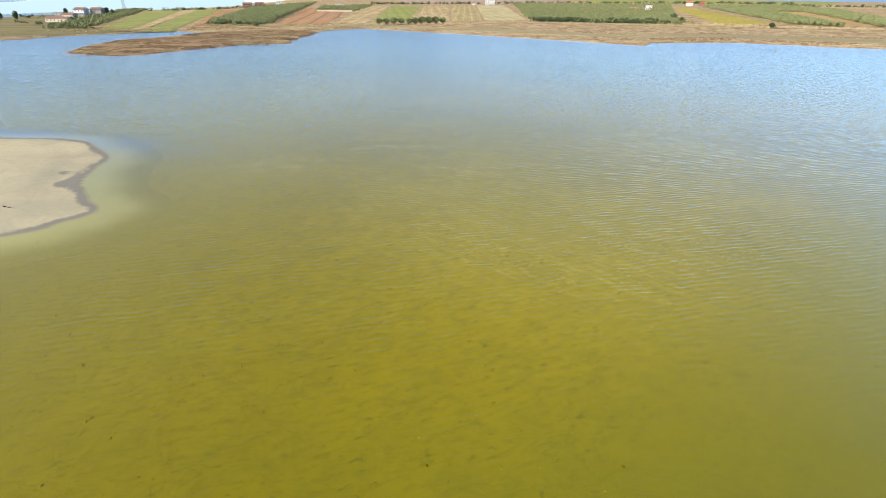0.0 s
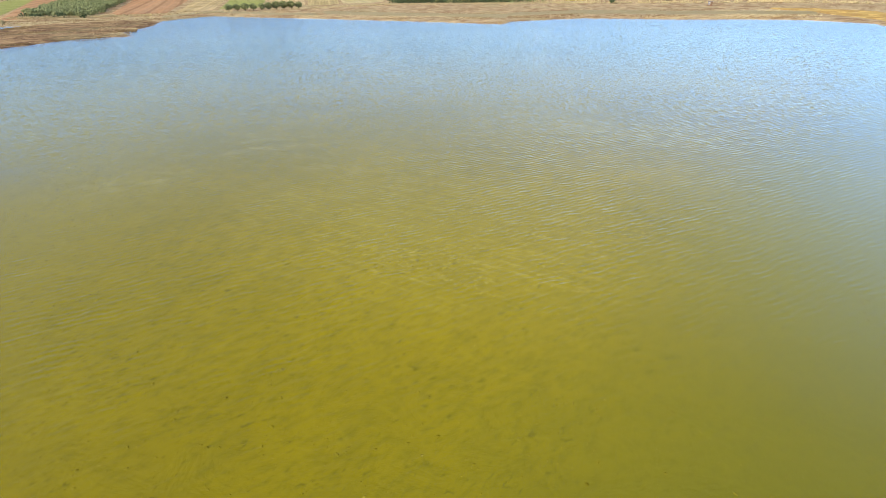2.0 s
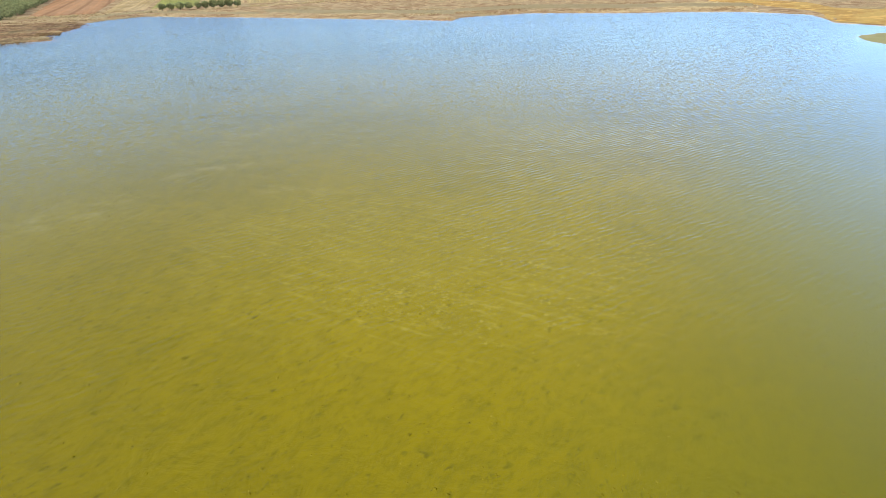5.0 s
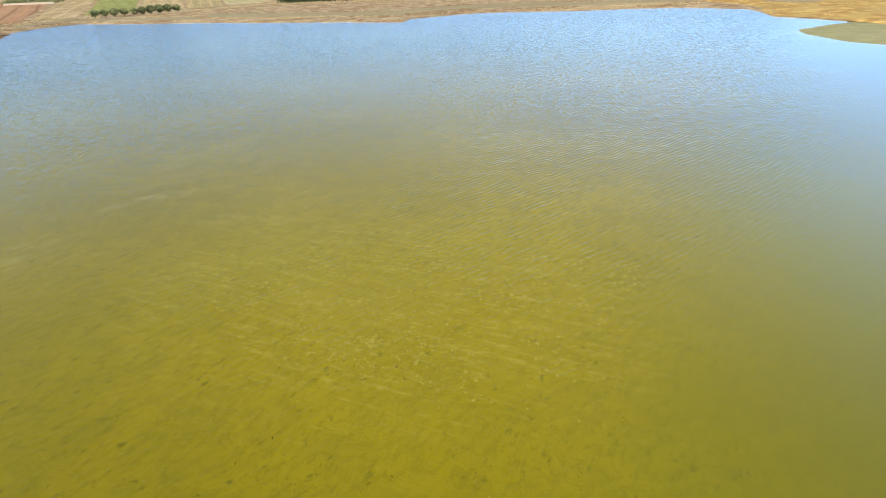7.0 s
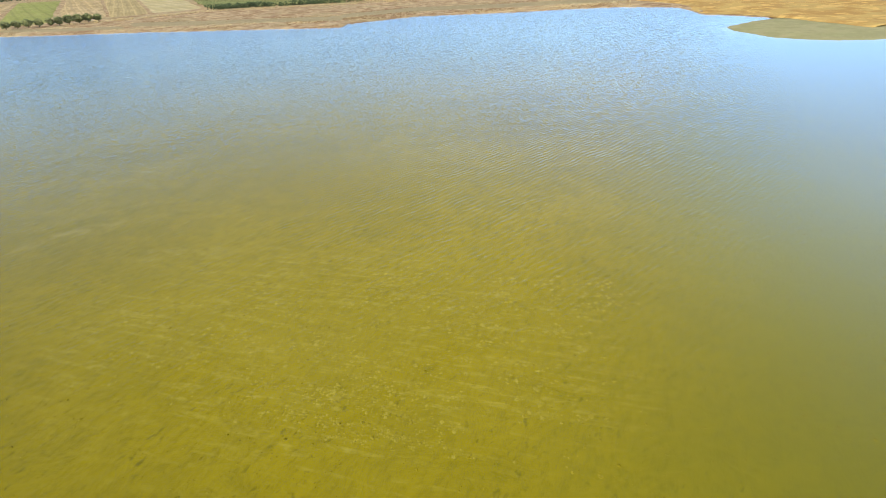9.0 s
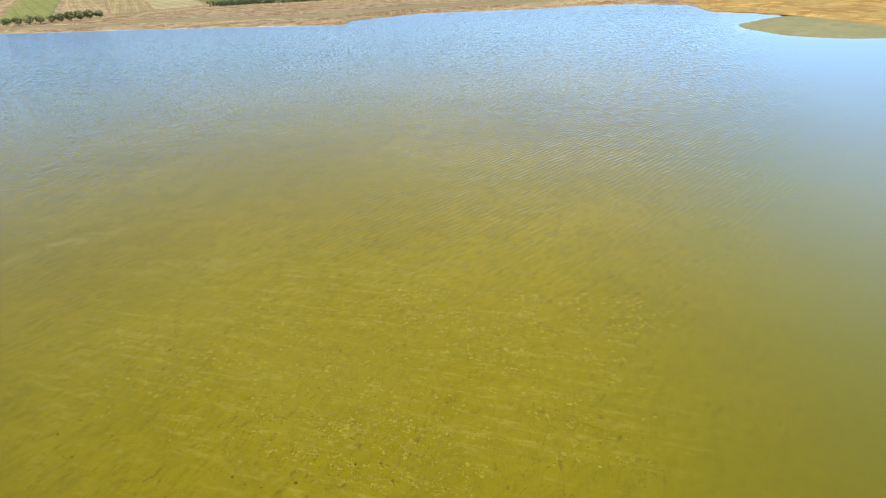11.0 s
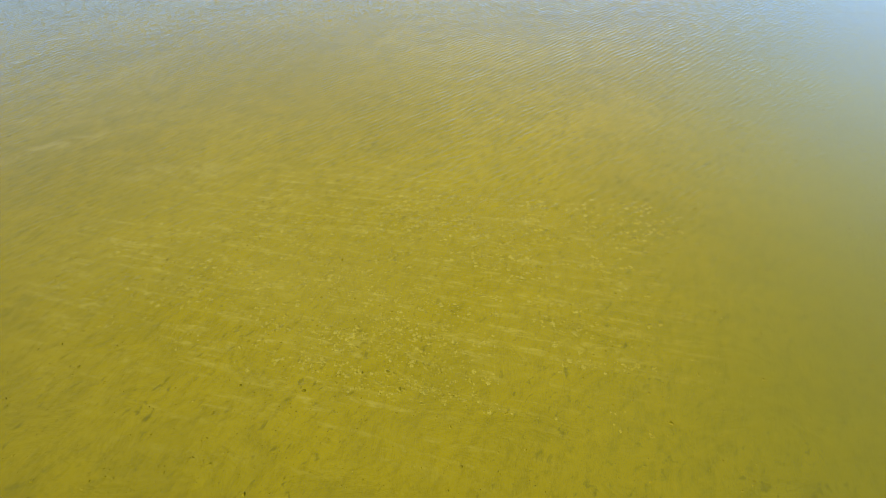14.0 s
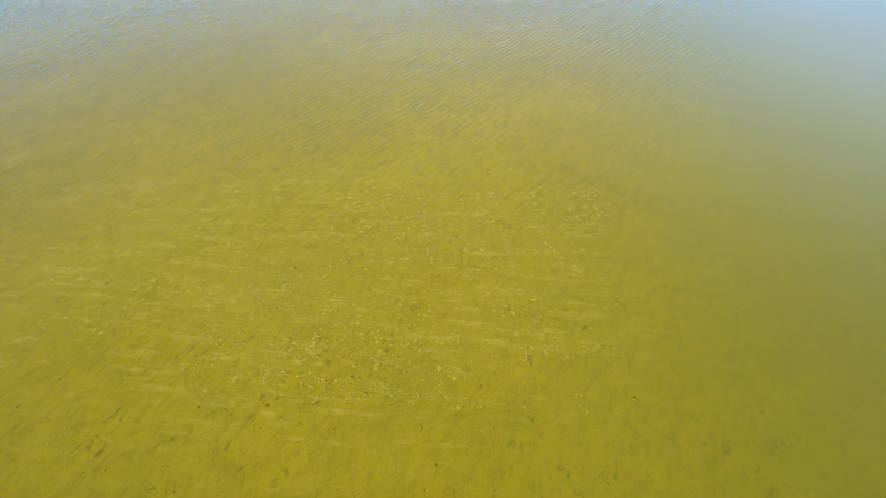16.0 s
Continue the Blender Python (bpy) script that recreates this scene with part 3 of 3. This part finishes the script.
def tree(name, seed, h, w, mat, label, category="tree", leaves=130):
    """A tapered trunk with limbs and a crown of many small uneven clumps."""
    rng = np.random.default_rng(seed)
    base = new(name)
    bm = bmesh.new()
    limbs = [((0, 0, -0.3), (rng.normal(0, 0.08) * h, rng.normal(0, 0.05) * h, 0.38 * h), 0.05 * h, 0.035 * h)]
    for k in range(5):
        t = k * 1.26 + rng.random()
        limbs.append((limbs[0][1], (limbs[0][1][0] + 0.3 * w * math.cos(t), limbs[0][1][1] + 0.3 * w * math.sin(t), h * rng.uniform(0.6, 0.8)), 0.03 * h, 0.012 * h))
    for p, q, r0, r1 in limbs:
        p, q = Vector(p), Vector(q)
        made = bmesh.ops.create_cone(bm, cap_ends=True, segments=7, radius1=r0, radius2=r1, depth=(q - p).length)["verts"]
        bmesh.ops.transform(bm, matrix=Matrix.Translation((p + q) / 2) @ (q - p).to_track_quat("Z", "Y").to_matrix().to_4x4(), verts=made)
    part("trunk", bm, M_BARK, base)
    cents, sizes = [], []
    for k in range(leaves):
        t, u, r = rng.random() * math.tau, rng.uniform(-1, 1), rng.random() ** 0.4
        lob = 1 + 0.25 * math.sin(3 * t + seed) + 0.15 * math.sin(5 * t)
        s = math.sqrt(1 - u * u)
        cents.append((limbs[0][1][0] + 0.46 * w * r * s * math.cos(t) * lob, limbs[0][1][1] + 0.46 * w * r * s * math.sin(t) * lob, h * (0.55 + 0.40 * u * r)))
        sizes.append(h * rng.uniform(0.06, 0.13))
    v, f = clumps(cents, sizes, rng)
    crown = new("crown", sheet("crown", v.tolist(), f.tolist(), mat, False))
    crown.parent = base
    return tagged(base, label, category)


def place(ob, x, y, turn=0.0, scale=1.0):
    ob.matrix_basis = pose(x, y, land_z(x, y) + 0.1, 0, 0, turn) @ Matrix.Scale(scale, 4)
    return ob


grove("olive_grove_west", [(-258, 380), (-236, 388), (-483, 967), (-538, 1007)], 7.5, M_OLIVE, "grey-green olive grove in rows below the hamlet", 11)
grove("olive_grove_mid", [(-187, 478), (-142, 462), (-300, 1380), (-325, 1006)], 7.5, M_OLIVE, "dense grey-green olive grove beside a ploughed field", 12, 4.4)
grove("olive_grove_walled", [(-170, 815), (-122, 812), (-140, 1150), (-205, 1000)], 8, M_OLIVE, "grey-green olive trees behind a pale wall", 13, 4.2)
grove("olive_grove_centre", [(90, 600), (222, 560), (520, 1380), (165, 1400)], 6.6, M_OLIVE, "wide grey-green olive grove in rows", 14, 4.0, 5)
grove("olive_grove_east", [(326, 552), (346, 505), (530, 1010), (503, 1150)], 6, M_OLIVE, "grey-green olive grove behind the marsh", 15, 4.0)
grove("olive_grove_strip", [(382, 515), (404, 505), (655, 1000), (640, 1120)], 6, M_OLIVE, "strip of grey-green olive trees beside a ploughed strip", 16, 4.0)
grove("olive_grove_far", [(473, 910), (540, 900), (760, 1300), (553, 1283)], 8.5, M_OLIVE, "far grey-green olive grove on the plain", 17, 4.0)

rng = random.Random(4)
first = None
for i in range(10):
    x, y = -54 + 6.0 * i, 503 + 2.4 * i
    kind = tree("olive_tree", 40 + i, 6.2, 6.8, M_OLIVE, "round grey-green olive tree standing in a shore row", leaves=190)
    tagged(kind, group="row of olive trees")
    place(kind, x, y, 0, rng.uniform(0.85, 1.12))


def dark_trees(name, p, q, count, h, mat, label, seed, wide=4.0, category="tree belt"):
    """A hedge or belt of bushes along a line: one mass of foliage."""
    rng = np.random.default_rng(seed)
    cents, sizes = [], []
    for k in range(count):
        t = rng.random()
        x, y = p[0] + (q[0] - p[0]) * t + rng.normal(0, wide), p[1] + (q[1] - p[1]) * t + rng.normal(0, wide)
        hh = h * rng.uniform(0.5, 1.25)
        for i in range(14):
            r = hh * 0.38
            cents.append((x + rng.normal(0, r), y + rng.normal(0, r), land_z(x, y) + hh * rng.uniform(0.1, 0.85)))
            sizes.append(hh * rng.uniform(0.08, 0.22))
    v, f = clumps(cents, sizes, rng, 0.9, 0.8)
    tagged(new(name, sheet(name, v.tolist(), f.tolist(), mat, False)), label, category, kind="stuff")


dark_trees("tree_belt", (-160, 1290), (160, 1440), 90, 5.0, M_DARKLEAF, "far dark-green belt of trees behind the stubble fields", 21, 8)
dark_trees("tree_belt", (170, 1500), (900, 1560), 190, 5.5, M_DARKLEAF, "far dark-green belt of trees on the plain", 22, 18)
dark_trees("tree_belt", (700, 1250), (1250, 1050), 150, 5.5, M_DARKLEAF, "far dark-green belt of trees beyond the groves", 23, 14)
dark_trees("tree_belt", (-440, 830), (-300, 1215), 70, 4.5, M_DARKLEAF, "dark-green trees along the western ridge", 24, 7)
dark_trees("tree_belt", (-520, 455), (-400, 590), 26, 4.0, M_DARKLEAF, "low dark-green bushes along the western ridge", 25, 5)
dark_trees("hedge", (92, 588), (205, 553), 150, 4.4, M_DARKLEAF, "dark-green hedge along the foot of an olive grove", 26, 2.2, "hedge")
dark_trees("hedge", (135, 572), (230, 545), 34, 4.2, M_OLIVE, "ragged green bushes at the edge of the marsh", 27, 3.0, "hedge")
dark_trees("tree_belt", (600, 560), (800, 760), 60, 5.0, M_DARKLEAF, "dark-green belt of trees behind the green meadow", 30, 6)
dark_trees("hedge", (-345, 470), (-232, 398), 22, 2.2, M_DARKLEAF, "low dark hedge below the hamlet", 28, 3.0, "hedge")
dark_trees("hedge", (-190, 470), (-138, 455), 26, 3.0, M_DARKLEAF, "dark-green hedge at the foot of an olive grove", 29, 1.5, "hedge")
for k, (p, q, n, h) in enumerate([((-190, 455), (-100, 462), 150, 1.5), ((-95, 470), (-50, 490), 60, 1.2), ((-20, 505), (85, 560), 130, 1.4), ((88, 560), (210, 515), 170, 1.6),
                                  ((215, 520), (330, 470), 150, 1.9), ((330, 470), (420, 430), 90, 1.6), ((385, 455), (450, 370), 100, 1.8), ((-235, 345), (-170, 385), 70, 1.4), ((215, 545), (280, 520), 50, 1.9)]):
    dark_trees("reed_fringe", p, q, n, h, M_REED, "pale straw-coloured dry reeds along the marsh edge", 60 + k, 2.5, "reeds")

for i, (x, y, h) in enumerate([(-385, 500, 7), (-392, 522, 6), (-380, 525, 8), (-418, 655, 8), (-388, 682, 9), (-378, 676, 7)]):
    place(tree("cypress", 70 + i, h, h * 0.55, M_DARKLEAF, "dark-green bushy tree near the hamlet", leaves=90), x, y)
for i, (x, y, h, mat, label) in enumerate([(272, 487, 5.0, M_DARKLEAF, "dark-green thorn bush standing in dry reeds"), (-165, 388, 3.0, M_REED, "yellowish dry bush near the lagoon shore"),
                                           (228, 560, 6.0, M_DARKLEAF, "dark-green bushy tree at the grove's edge"), (250, 640, 6.5, M_DARKLEAF, "dark-green bushy tree beside the yellow field"),
                                           (-195, 975, 6.0, M_OLIVE, "olive tree beside a farmhouse"), (-325, 1075, 6.0, M_DARKLEAF, "dark-green tree beside a villa")]):
    place(tree("bush", 90 + i, h, h * 1.1, mat, label, "bush", 110), x, y)

def tufts(name, count, inside, small, large, mat, label, seed, flat=0.6):
    """Low tufts of reed and sedge over a stretch of marsh."""
    rng = np.random.default_rng(seed)
    cents, sizes = [], []
    while len(cents) < count:
        x, y, z = inside(rng)
        if wobble(x * 0.5, y * 1.4, 22, seed) + 0.5 * wobble(x * 0.5, y * 1.5, 6, seed) > rng.uniform(0.0, 0.3):
            r = small + (large - small) * rng.random() ** 2
            cents.append((x, y, z + 0.2 * r))
            sizes.append(r)
    v, f = clumps(cents, sizes, rng, flat)
    tagged(new(name, sheet(name, v.tolist(), f.tolist(), mat, False)), label, "marsh plants", kind="stuff")


def on_shore(rng):
    az = rng.uniform(-38, 46)
    d = shore_d(az) + 4 + 100 * rng.random()
    x, y = d * math.sin(radians(az)), d * math.cos(radians(az))
    return x, y, min(land_z(x, y), 0.05 + 0.03 * (d - shore_d(az)))


SPIT_LINE = outline([(-147, 226), (-163, 277), (-158, 325), (-150, 385), (-95, 425), (-80, 346), (-74, 289), (-104, 249), (-121, 214)])


def on_spit(rng):
    while True:
        x, y = rng.uniform(-165, -75), rng.uniform(214, 425)
        if inside_depth(SPIT_LINE, x, y) > 4:
            return x, y, 0.3


M_SEDGE = leaf_mat("brown_sedge", (0.20, 0.125, 0.055), (0.30, 0.20, 0.09), 0.05)
tufts("reed_tufts", 9000, on_shore, 0.12, 0.5, M_REED, "straw-coloured reed tufts on the marshy shore", 71)
tufts("sedge_tufts", 9000, on_shore, 0.12, 0.5, M_SEDGE, "brown sedge tufts on the marshy shore", 72)
tufts("sedge_tufts", 9000, on_spit, 0.15, 0.5, M_SEDGE, "dark brown sedge tufts on the marsh spit", 73)
tufts("reed_tufts", 5000, on_spit, 0.12, 0.35, M_REED, "straw-coloured reed tufts on the marsh spit", 74)

# ---- buildings ----


def gable(bm, w, d, z, rise, eave=0.5, thick=0.25):
    """A pitched roof with thickness and eaves, ridge along x."""
    x, y = w / 2 + eave, d / 2 + eave
    low, high = z - rise * eave / (d / 2), z + rise
    sec = [(-y, low), (0, high), (y, low), (y, low + thick), (0, high + thick), (-y, low + thick)]
    rows = [[bm.verts.new((sx * x, a, b)) for a, b in sec] for sx in (-1, 1)]
    n = len(sec)
    for i in range(n):
        bm.faces.new((rows[0][i], rows[0][(i + 1) % n], rows[1][(i + 1) % n], rows[1][i]))
    for r in (rows[0][::-1], rows[1]):
        bm.faces.new((r[0], r[1], r[4], r[5]))
        bm.faces.new((r[1], r[2], r[3], r[4]))
    bmesh.ops.recalc_face_normals(bm, faces=bm.faces)


def house(x, y, turn, w, d, storeys, wall_mat, roof_mat, label, flat=False, chimney=True, porch=False):
    base = new("house")
    h = 3.1 * storeys
    bm = bmesh.new()
    box(bm, -w / 2, w / 2, -d / 2, d / 2, -1.5, h, 0.06)
    if not flat:      # gable ends
        for sx in (-1, 1):
            v = [bm.verts.new((sx * (w / 2 - 0.02), a, b)) for a, b in ((-d / 2, h - 0.05), (d / 2, h - 0.05), (0, h + d * 0.22))]
            bm.faces.new(v)
    part("wall", bm, wall_mat, base)
    bm = bmesh.new()
    if flat:
        box(bm, -w / 2 - 0.4, w / 2 + 0.4, -d / 2 - 0.4, d / 2 + 0.4, h + 0.003, h + 0.3, 0.05)
    else:
        gable(bm, w, d, h + 0.01, d * 0.22)
    roof = part("roof", bm, roof_mat, base)
    if chimney:
        bm = bmesh.new()
        box(bm, w * 0.2, w * 0.2 + 0.7, 0.3, 1.0, h + 0.2, h + d * 0.22 + 1.2, 0.04)
        part("chimney", bm, wall_mat, roof)
    n = max(2, int(w / 3.4))
    for s in range(storeys):
        for i in range(n):
            cx = -w / 2 + (i + 0.5) * w / n
            if s == 0 and i == n // 2:
                bm = bmesh.new()
                box(bm, cx - 0.5, cx + 0.5, -d / 2 - 0.07, -d / 2 + 0.02, 0.0, 2.1, 0.02)
                part("door", bm, M_WOOD, base)
                continue
            z = 3.1 * s + 0.95
            bm = bmesh.new()
            for a in ((cx - 0.72, cx - 0.6, z, z + 1.35), (cx + 0.6, cx + 0.72, z, z + 1.35), (cx - 0.72, cx + 0.72, z + 1.35, z + 1.47), (cx - 0.8, cx + 0.8, z - 0.12, z)):
                box(bm, a[0], a[1], -d / 2 - 0.1, -d / 2 + 0.02, a[2], a[3])
            win = part("window", bm, M_WHITE, base)
            bm = bmesh.new()
            box(bm, cx - 0.6, cx + 0.6, -d / 2 - 0.05, -d / 2 + 0.02, z, z + 1.35)
            part("pane", bm, M_GLASS, win)
        for sx in (-1, 1):
            z = 3.1 * s + 0.95
            bm = bmesh.new()
            box(bm, sx * w / 2 - 0.04, sx * w / 2 + 0.05, -0.6, 0.6, z, z + 1.35)
            part("window", bm, M_GLASS, base)
    if porch:
        bm = bmesh.new()
        box(bm, -w / 2, w / 2, -d / 2 - 2.2, -d / 2 - 0.003, 2.85, 3.05, 0.03)
        part("balcony", bm, M_WHITE, base)
        for i in range(4):
            bm = bmesh.new()
            cx = -w / 2 + 0.3 + i * (w - 0.6) / 3
            box(bm, cx - 0.14, cx + 0.14, -d / 2 - 2.1, -d / 2 - 1.82, -1.0, 2.847, 0.02)
            part("post", bm, M_WHITE, base)
    base.matrix_basis = pose(x, y, land_z(x, y) + 0.1, 0, 0, turn)
    return tagged(base, label, "house")


house(-410, 670, -5, 12, 9, 2, M_WHITE, M_ROOF, "white two-storey house with a clay-tiled roof in the hamlet", porch=True)
house(-395, 676, 0, 12, 9, 2, M_GREYWALL, M_ROOF, "grey two-storey house with a clay-tiled roof in the hamlet")
house(-430, 664, -2, 10, 8, 1, M_GREYWALL, M_GREYWALL, "grey bare-concrete outhouse with a flat roof", True, False)
house(-372, 588, -10, 12, 7, 1, M_CREAM, M_ROOF, "low cream farm building with a clay-tiled roof")
house(-318, 487, -12, 22, 5, 1, M_CREAM, M_ROOF, "long low cream farm shed with a clay-tiled roof", False, False)
house(-367, 1110, 12, 16, 11, 2, M_PINK, M_ROOF, "dull red two-storey villa with a clay-tiled roof", porch=True)
house(-345, 1112, 14, 15, 11, 2, M_PINK, M_ROOF, "dull red villa with a clay-tiled roof beside its twin")
house(-311, 1120, 10, 9, 9, 3, M_WHITE, M_GREYWALL, "narrow white three-storey house with a flat roof", True)
house(-186, 1060, 8, 14, 10, 2, M_CREAM, M_GREYWALL, "unfinished beige two-storey house with a flat roof", True, False, True)
house(102, 1325, -2, 20, 13, 3, M_WHITE, M_GREYWALL, "white three-storey house with a flat roof and dark windows", True, True, True)
house(66, 1318, 0, 8, 5, 1, M_WHITE, M_ROOF, "small white outhouse near a tall white house", chimney=False)
house(338, 1062, -18, 13, 9, 1, M_YELWALL, M_ROOF, "ochre-yellow single-storey farmhouse among olive trees")
house(362, 1050, -18, 11, 8, 2, M_WHITE, M_ROOF, "white farmhouse with a clay-tiled roof among olive trees")
house(322, 935, -16, 9, 6, 1, M_WHITE, M_GREYWALL, "low white shed with a flat roof among olive trees", True, False)
house(531, 1290, -22, 13, 10, 2, M_WHITE, M_REDROOF, "white two-storey house with a bright red roof")
house(556, 1284, -22, 9, 7, 2, M_PINK, M_REDROOF, "small red-roofed house beside a white house")
house(326, 424, -36, 3.5, 3, 1, M_WOOD, M_GREYWALL, "small brown wooden hut in the reeds", True, False)


def garden_wall(p, q, h, mat, label):
    p, q = Vector(p), Vector(q)
    bm = bmesh.new()
    n = max(2, int((q - p).length / 4))
    lg = (q - p).length
    base = new("garden_wall")
    box(bm, 0, lg, -0.15, 0.15, -1.0, h, 0.02)
    part("masonry", bm, mat, base)
    bm = bmesh.new()
    box(bm, -0.05, lg + 0.05, -0.22, 0.22, h + 0.003, h + 0.12, 0.02)
    part("coping", bm, M_GREYWALL, base)
    for i in range(n + 1):
        bm = bmesh.new()
        box(bm, i * lg / n - 0.22, i * lg / n + 0.22, -0.25, -0.153, -1.0, h - 0.05, 0.02)
        part("pier", bm, mat, base)
    a = math.degrees(math.atan2(q.y - p.y, q.x - p.x))
    base.matrix_basis = pose(p.x, p.y, (land_z(*p) + land_z(*q)) / 2, 0, 0, a)
    tagged(base, label, "wall")


garden_wall((-172, 806), (-124, 803), 2.2, M_CREAM, "long pale masonry wall in front of olive trees")


def pylon(x, y, h, label):
    """A lattice mast with three cross-arms."""
    base = new("power_pylon")
    half = lambda z: 2.6 * (1 - z / h) + 0.45

    def bar(bm, p, q, r=0.09):
        p, q = Vector(p), Vector(q)
        made = bmesh.ops.create_cone(bm, cap_ends=True, segments=5, radius1=r, radius2=r, depth=(q - p).length)["verts"]
        bmesh.ops.transform(bm, matrix=Matrix.Translation((p + q) / 2) @ (q - p).to_track_quat("Z", "Y").to_matrix().to_4x4(), verts=made)

    for sx, sy in itertools.product((-1, 1), (-1, 1)):
        bm = bmesh.new()
        bar(bm, (sx * half(0), sy * half(0), -1), (sx * half(h), sy * half(h), h), 0.14)
        part("leg", bm, M_STEEL, base)
    bm = bmesh.new()
    levels = [0, 4, 8, 12, 15.5, 19, 22, 25, h]
    for z0, z1 in zip(levels, levels[1:]):
        a, b = half(z0), half(z1)
        for k in range(4):
            r = Matrix.Rotation(k * math.pi / 2, 3, "Z")
            bar(bm, r @ Vector((-a, -a, z0)), r @ Vector((b, -b, z1)))
            bar(bm, r @ Vector((a, -a, z0)), r @ Vector((-b, -b, z1)))
            bar(bm, r @ Vector((-b, -b, z1)), r @ Vector((b, -b, z1)))
    part("bracing", bm, M_STEEL, base)
    for z, w in ((h - 8, 5.0), (h - 4.5, 4.2), (h - 1, 3.4)):
        bm = bmesh.new()
        for s in (-1, 1):
            bar(bm, (0, 0.4 * s, z), (w, 0, z)), bar(bm, (0, 0.4 * s, z), (-w, 0, z))
        bar(bm, (-w, 0, z), (0, 0, z + 1.3)), bar(bm, (w, 0, z), (0, 0, z + 1.3))
        arm = part("cross_arm", bm, M_STEEL, base)
        for s in (-1, 1):
            bm = bmesh.new()
            for i in range(5):
                made = bmesh.ops.create_cone(bm, cap_ends=True, segments=8, radius1=0.16, radius2=0.1, depth=0.12)["verts"]
                bmesh.ops.translate(bm, vec=(s * w, 0, z - 0.3 - 0.22 * i), verts=made)
            bar(bm, (s * w, 0, z), (s * w, 0, z - 1.3), 0.04)
            part("insulator", bm, M_GREYWALL, arm)
    base.matrix_basis = pose(x, y, land_z(x, y), 0, 0, 25)
    tagged(base, label, "pylon", "pylons of one line")


pylon(-545, 1010, 30, "grey lattice power pylon on the western ridge")
pylon(-600, 760, 30, "grey lattice power pylon far beyond the hamlet")

# ---- on the lake bed ----


def scatter(name, count, lo, hi, small, large, mat, label, seed, flat=0.5, where=None, z=-0.415):
    rng = np.random.default_rng(seed)
    xy = rng.uniform(lo, hi, (count, 2)) if where is None else where(rng, count)
    dens = np.array([wobble(x, y, 9, 6.0) + 0.6 * wobble(x, y, 2.5, 2.0) for x, y in xy])
    xy = xy[dens > rng.uniform(-0.7, 0.45, len(xy))]
    sz = small + (large - small) * rng.random(len(xy)) ** 3
    v, f = clumps(np.c_[xy, np.full(len(xy), z)], sz, rng, flat, 1.1)
    tagged(new(name, sheet(name, v.tolist(), f.tolist(), mat, False)), label, "mud", kind="stuff")


scatter("mud_clods", 7500, (-48, 14), (56, 80), 0.03, 0.115, M_CLOD, "dark clods of mud and weed scattered over the lake bed", 31, 0.3)
scatter("mud_crumbs", 22000, (-48, 14), (56, 80), 0.02, 0.06, M_CLOD, "small dark crumbs of mud scattered over the lake bed", 34, 0.3)
scatter("pale_crumbs", 1300, (-62, 14), (62, 95), 0.02, 0.065, M_PALECLOD, "pale shell and mud crumbs scattered over the lake bed", 32)


def footprints(rng, count):
    """Pairs of puffs of mud, a stride apart, along some dozens of nearly parallel winding trails that fan out to the north."""
    spots = []
    while len(spots) < count:
        u, v = rng.random(), rng.random()
        # each trail ends somewhere in a wide front, and comes from the north-west
        ex, ey = 16 + 16 * u - 7 * v, 31.5 + 12 * u + 8.5 * v
        turn = radians(-49 + 17 * u * u + rng.normal(0, 2.5))
        bend, phase, long = rng.normal(0, 0.5), rng.random() * math.tau, rng.uniform(14, 32)
        s, side = 0.0, 1
        while s < long:
            if rng.random() > 0.25 + 0.65 * s / long:
                off = side * 0.10 + bend * math.sin(0.13 * s + phase) - bend * math.sin(phase) + rng.normal(0, 0.07)
                x = ex - s * math.cos(turn) - off * math.sin(turn)
                y = ey - s * math.sin(turn) + off * math.cos(turn)
                spots += [(x + rng.normal(0, 0.085), y + rng.normal(0, 0.085)) for k in range(4)]
            s, side = s + rng.uniform(0.38, 0.62), -side
    return np.array(spots[:count])


scatter("stirred_mud", 12500, 0, 0, 0.05, 0.16, M_PALECLOD, "pale puffs of stirred-up mud along trails on the lake bed", 33, 0.11, footprints, -0.42)


def drift(x, y, size, seed):
    """A small dark lump of driftwood and weed lying on the sand."""
    rng = np.random.default_rng(seed)
    spread = np.c_[rng.normal(0, size * 0.5, 9), rng.normal(0, size * 0.2, 9), rng.uniform(0.0, 0.1, 9)]
    v, f = clumps(spread, rng.uniform(0.3, 0.6, 9) * size, rng, 0.4, 0.9)
    ob = new("driftwood", sheet("driftwood", v.tolist(), f.tolist(), M_BARK, False))
    ob.matrix_basis = pose(x, y, 0.27)
    tagged(ob, "small dark lump of driftwood lying on pale sand", "driftwood", "driftwood on the sandbank")


drift(-42.6, 52.2, 0.2, 81)
drift(-41.9, 52.0, 0.14, 82)
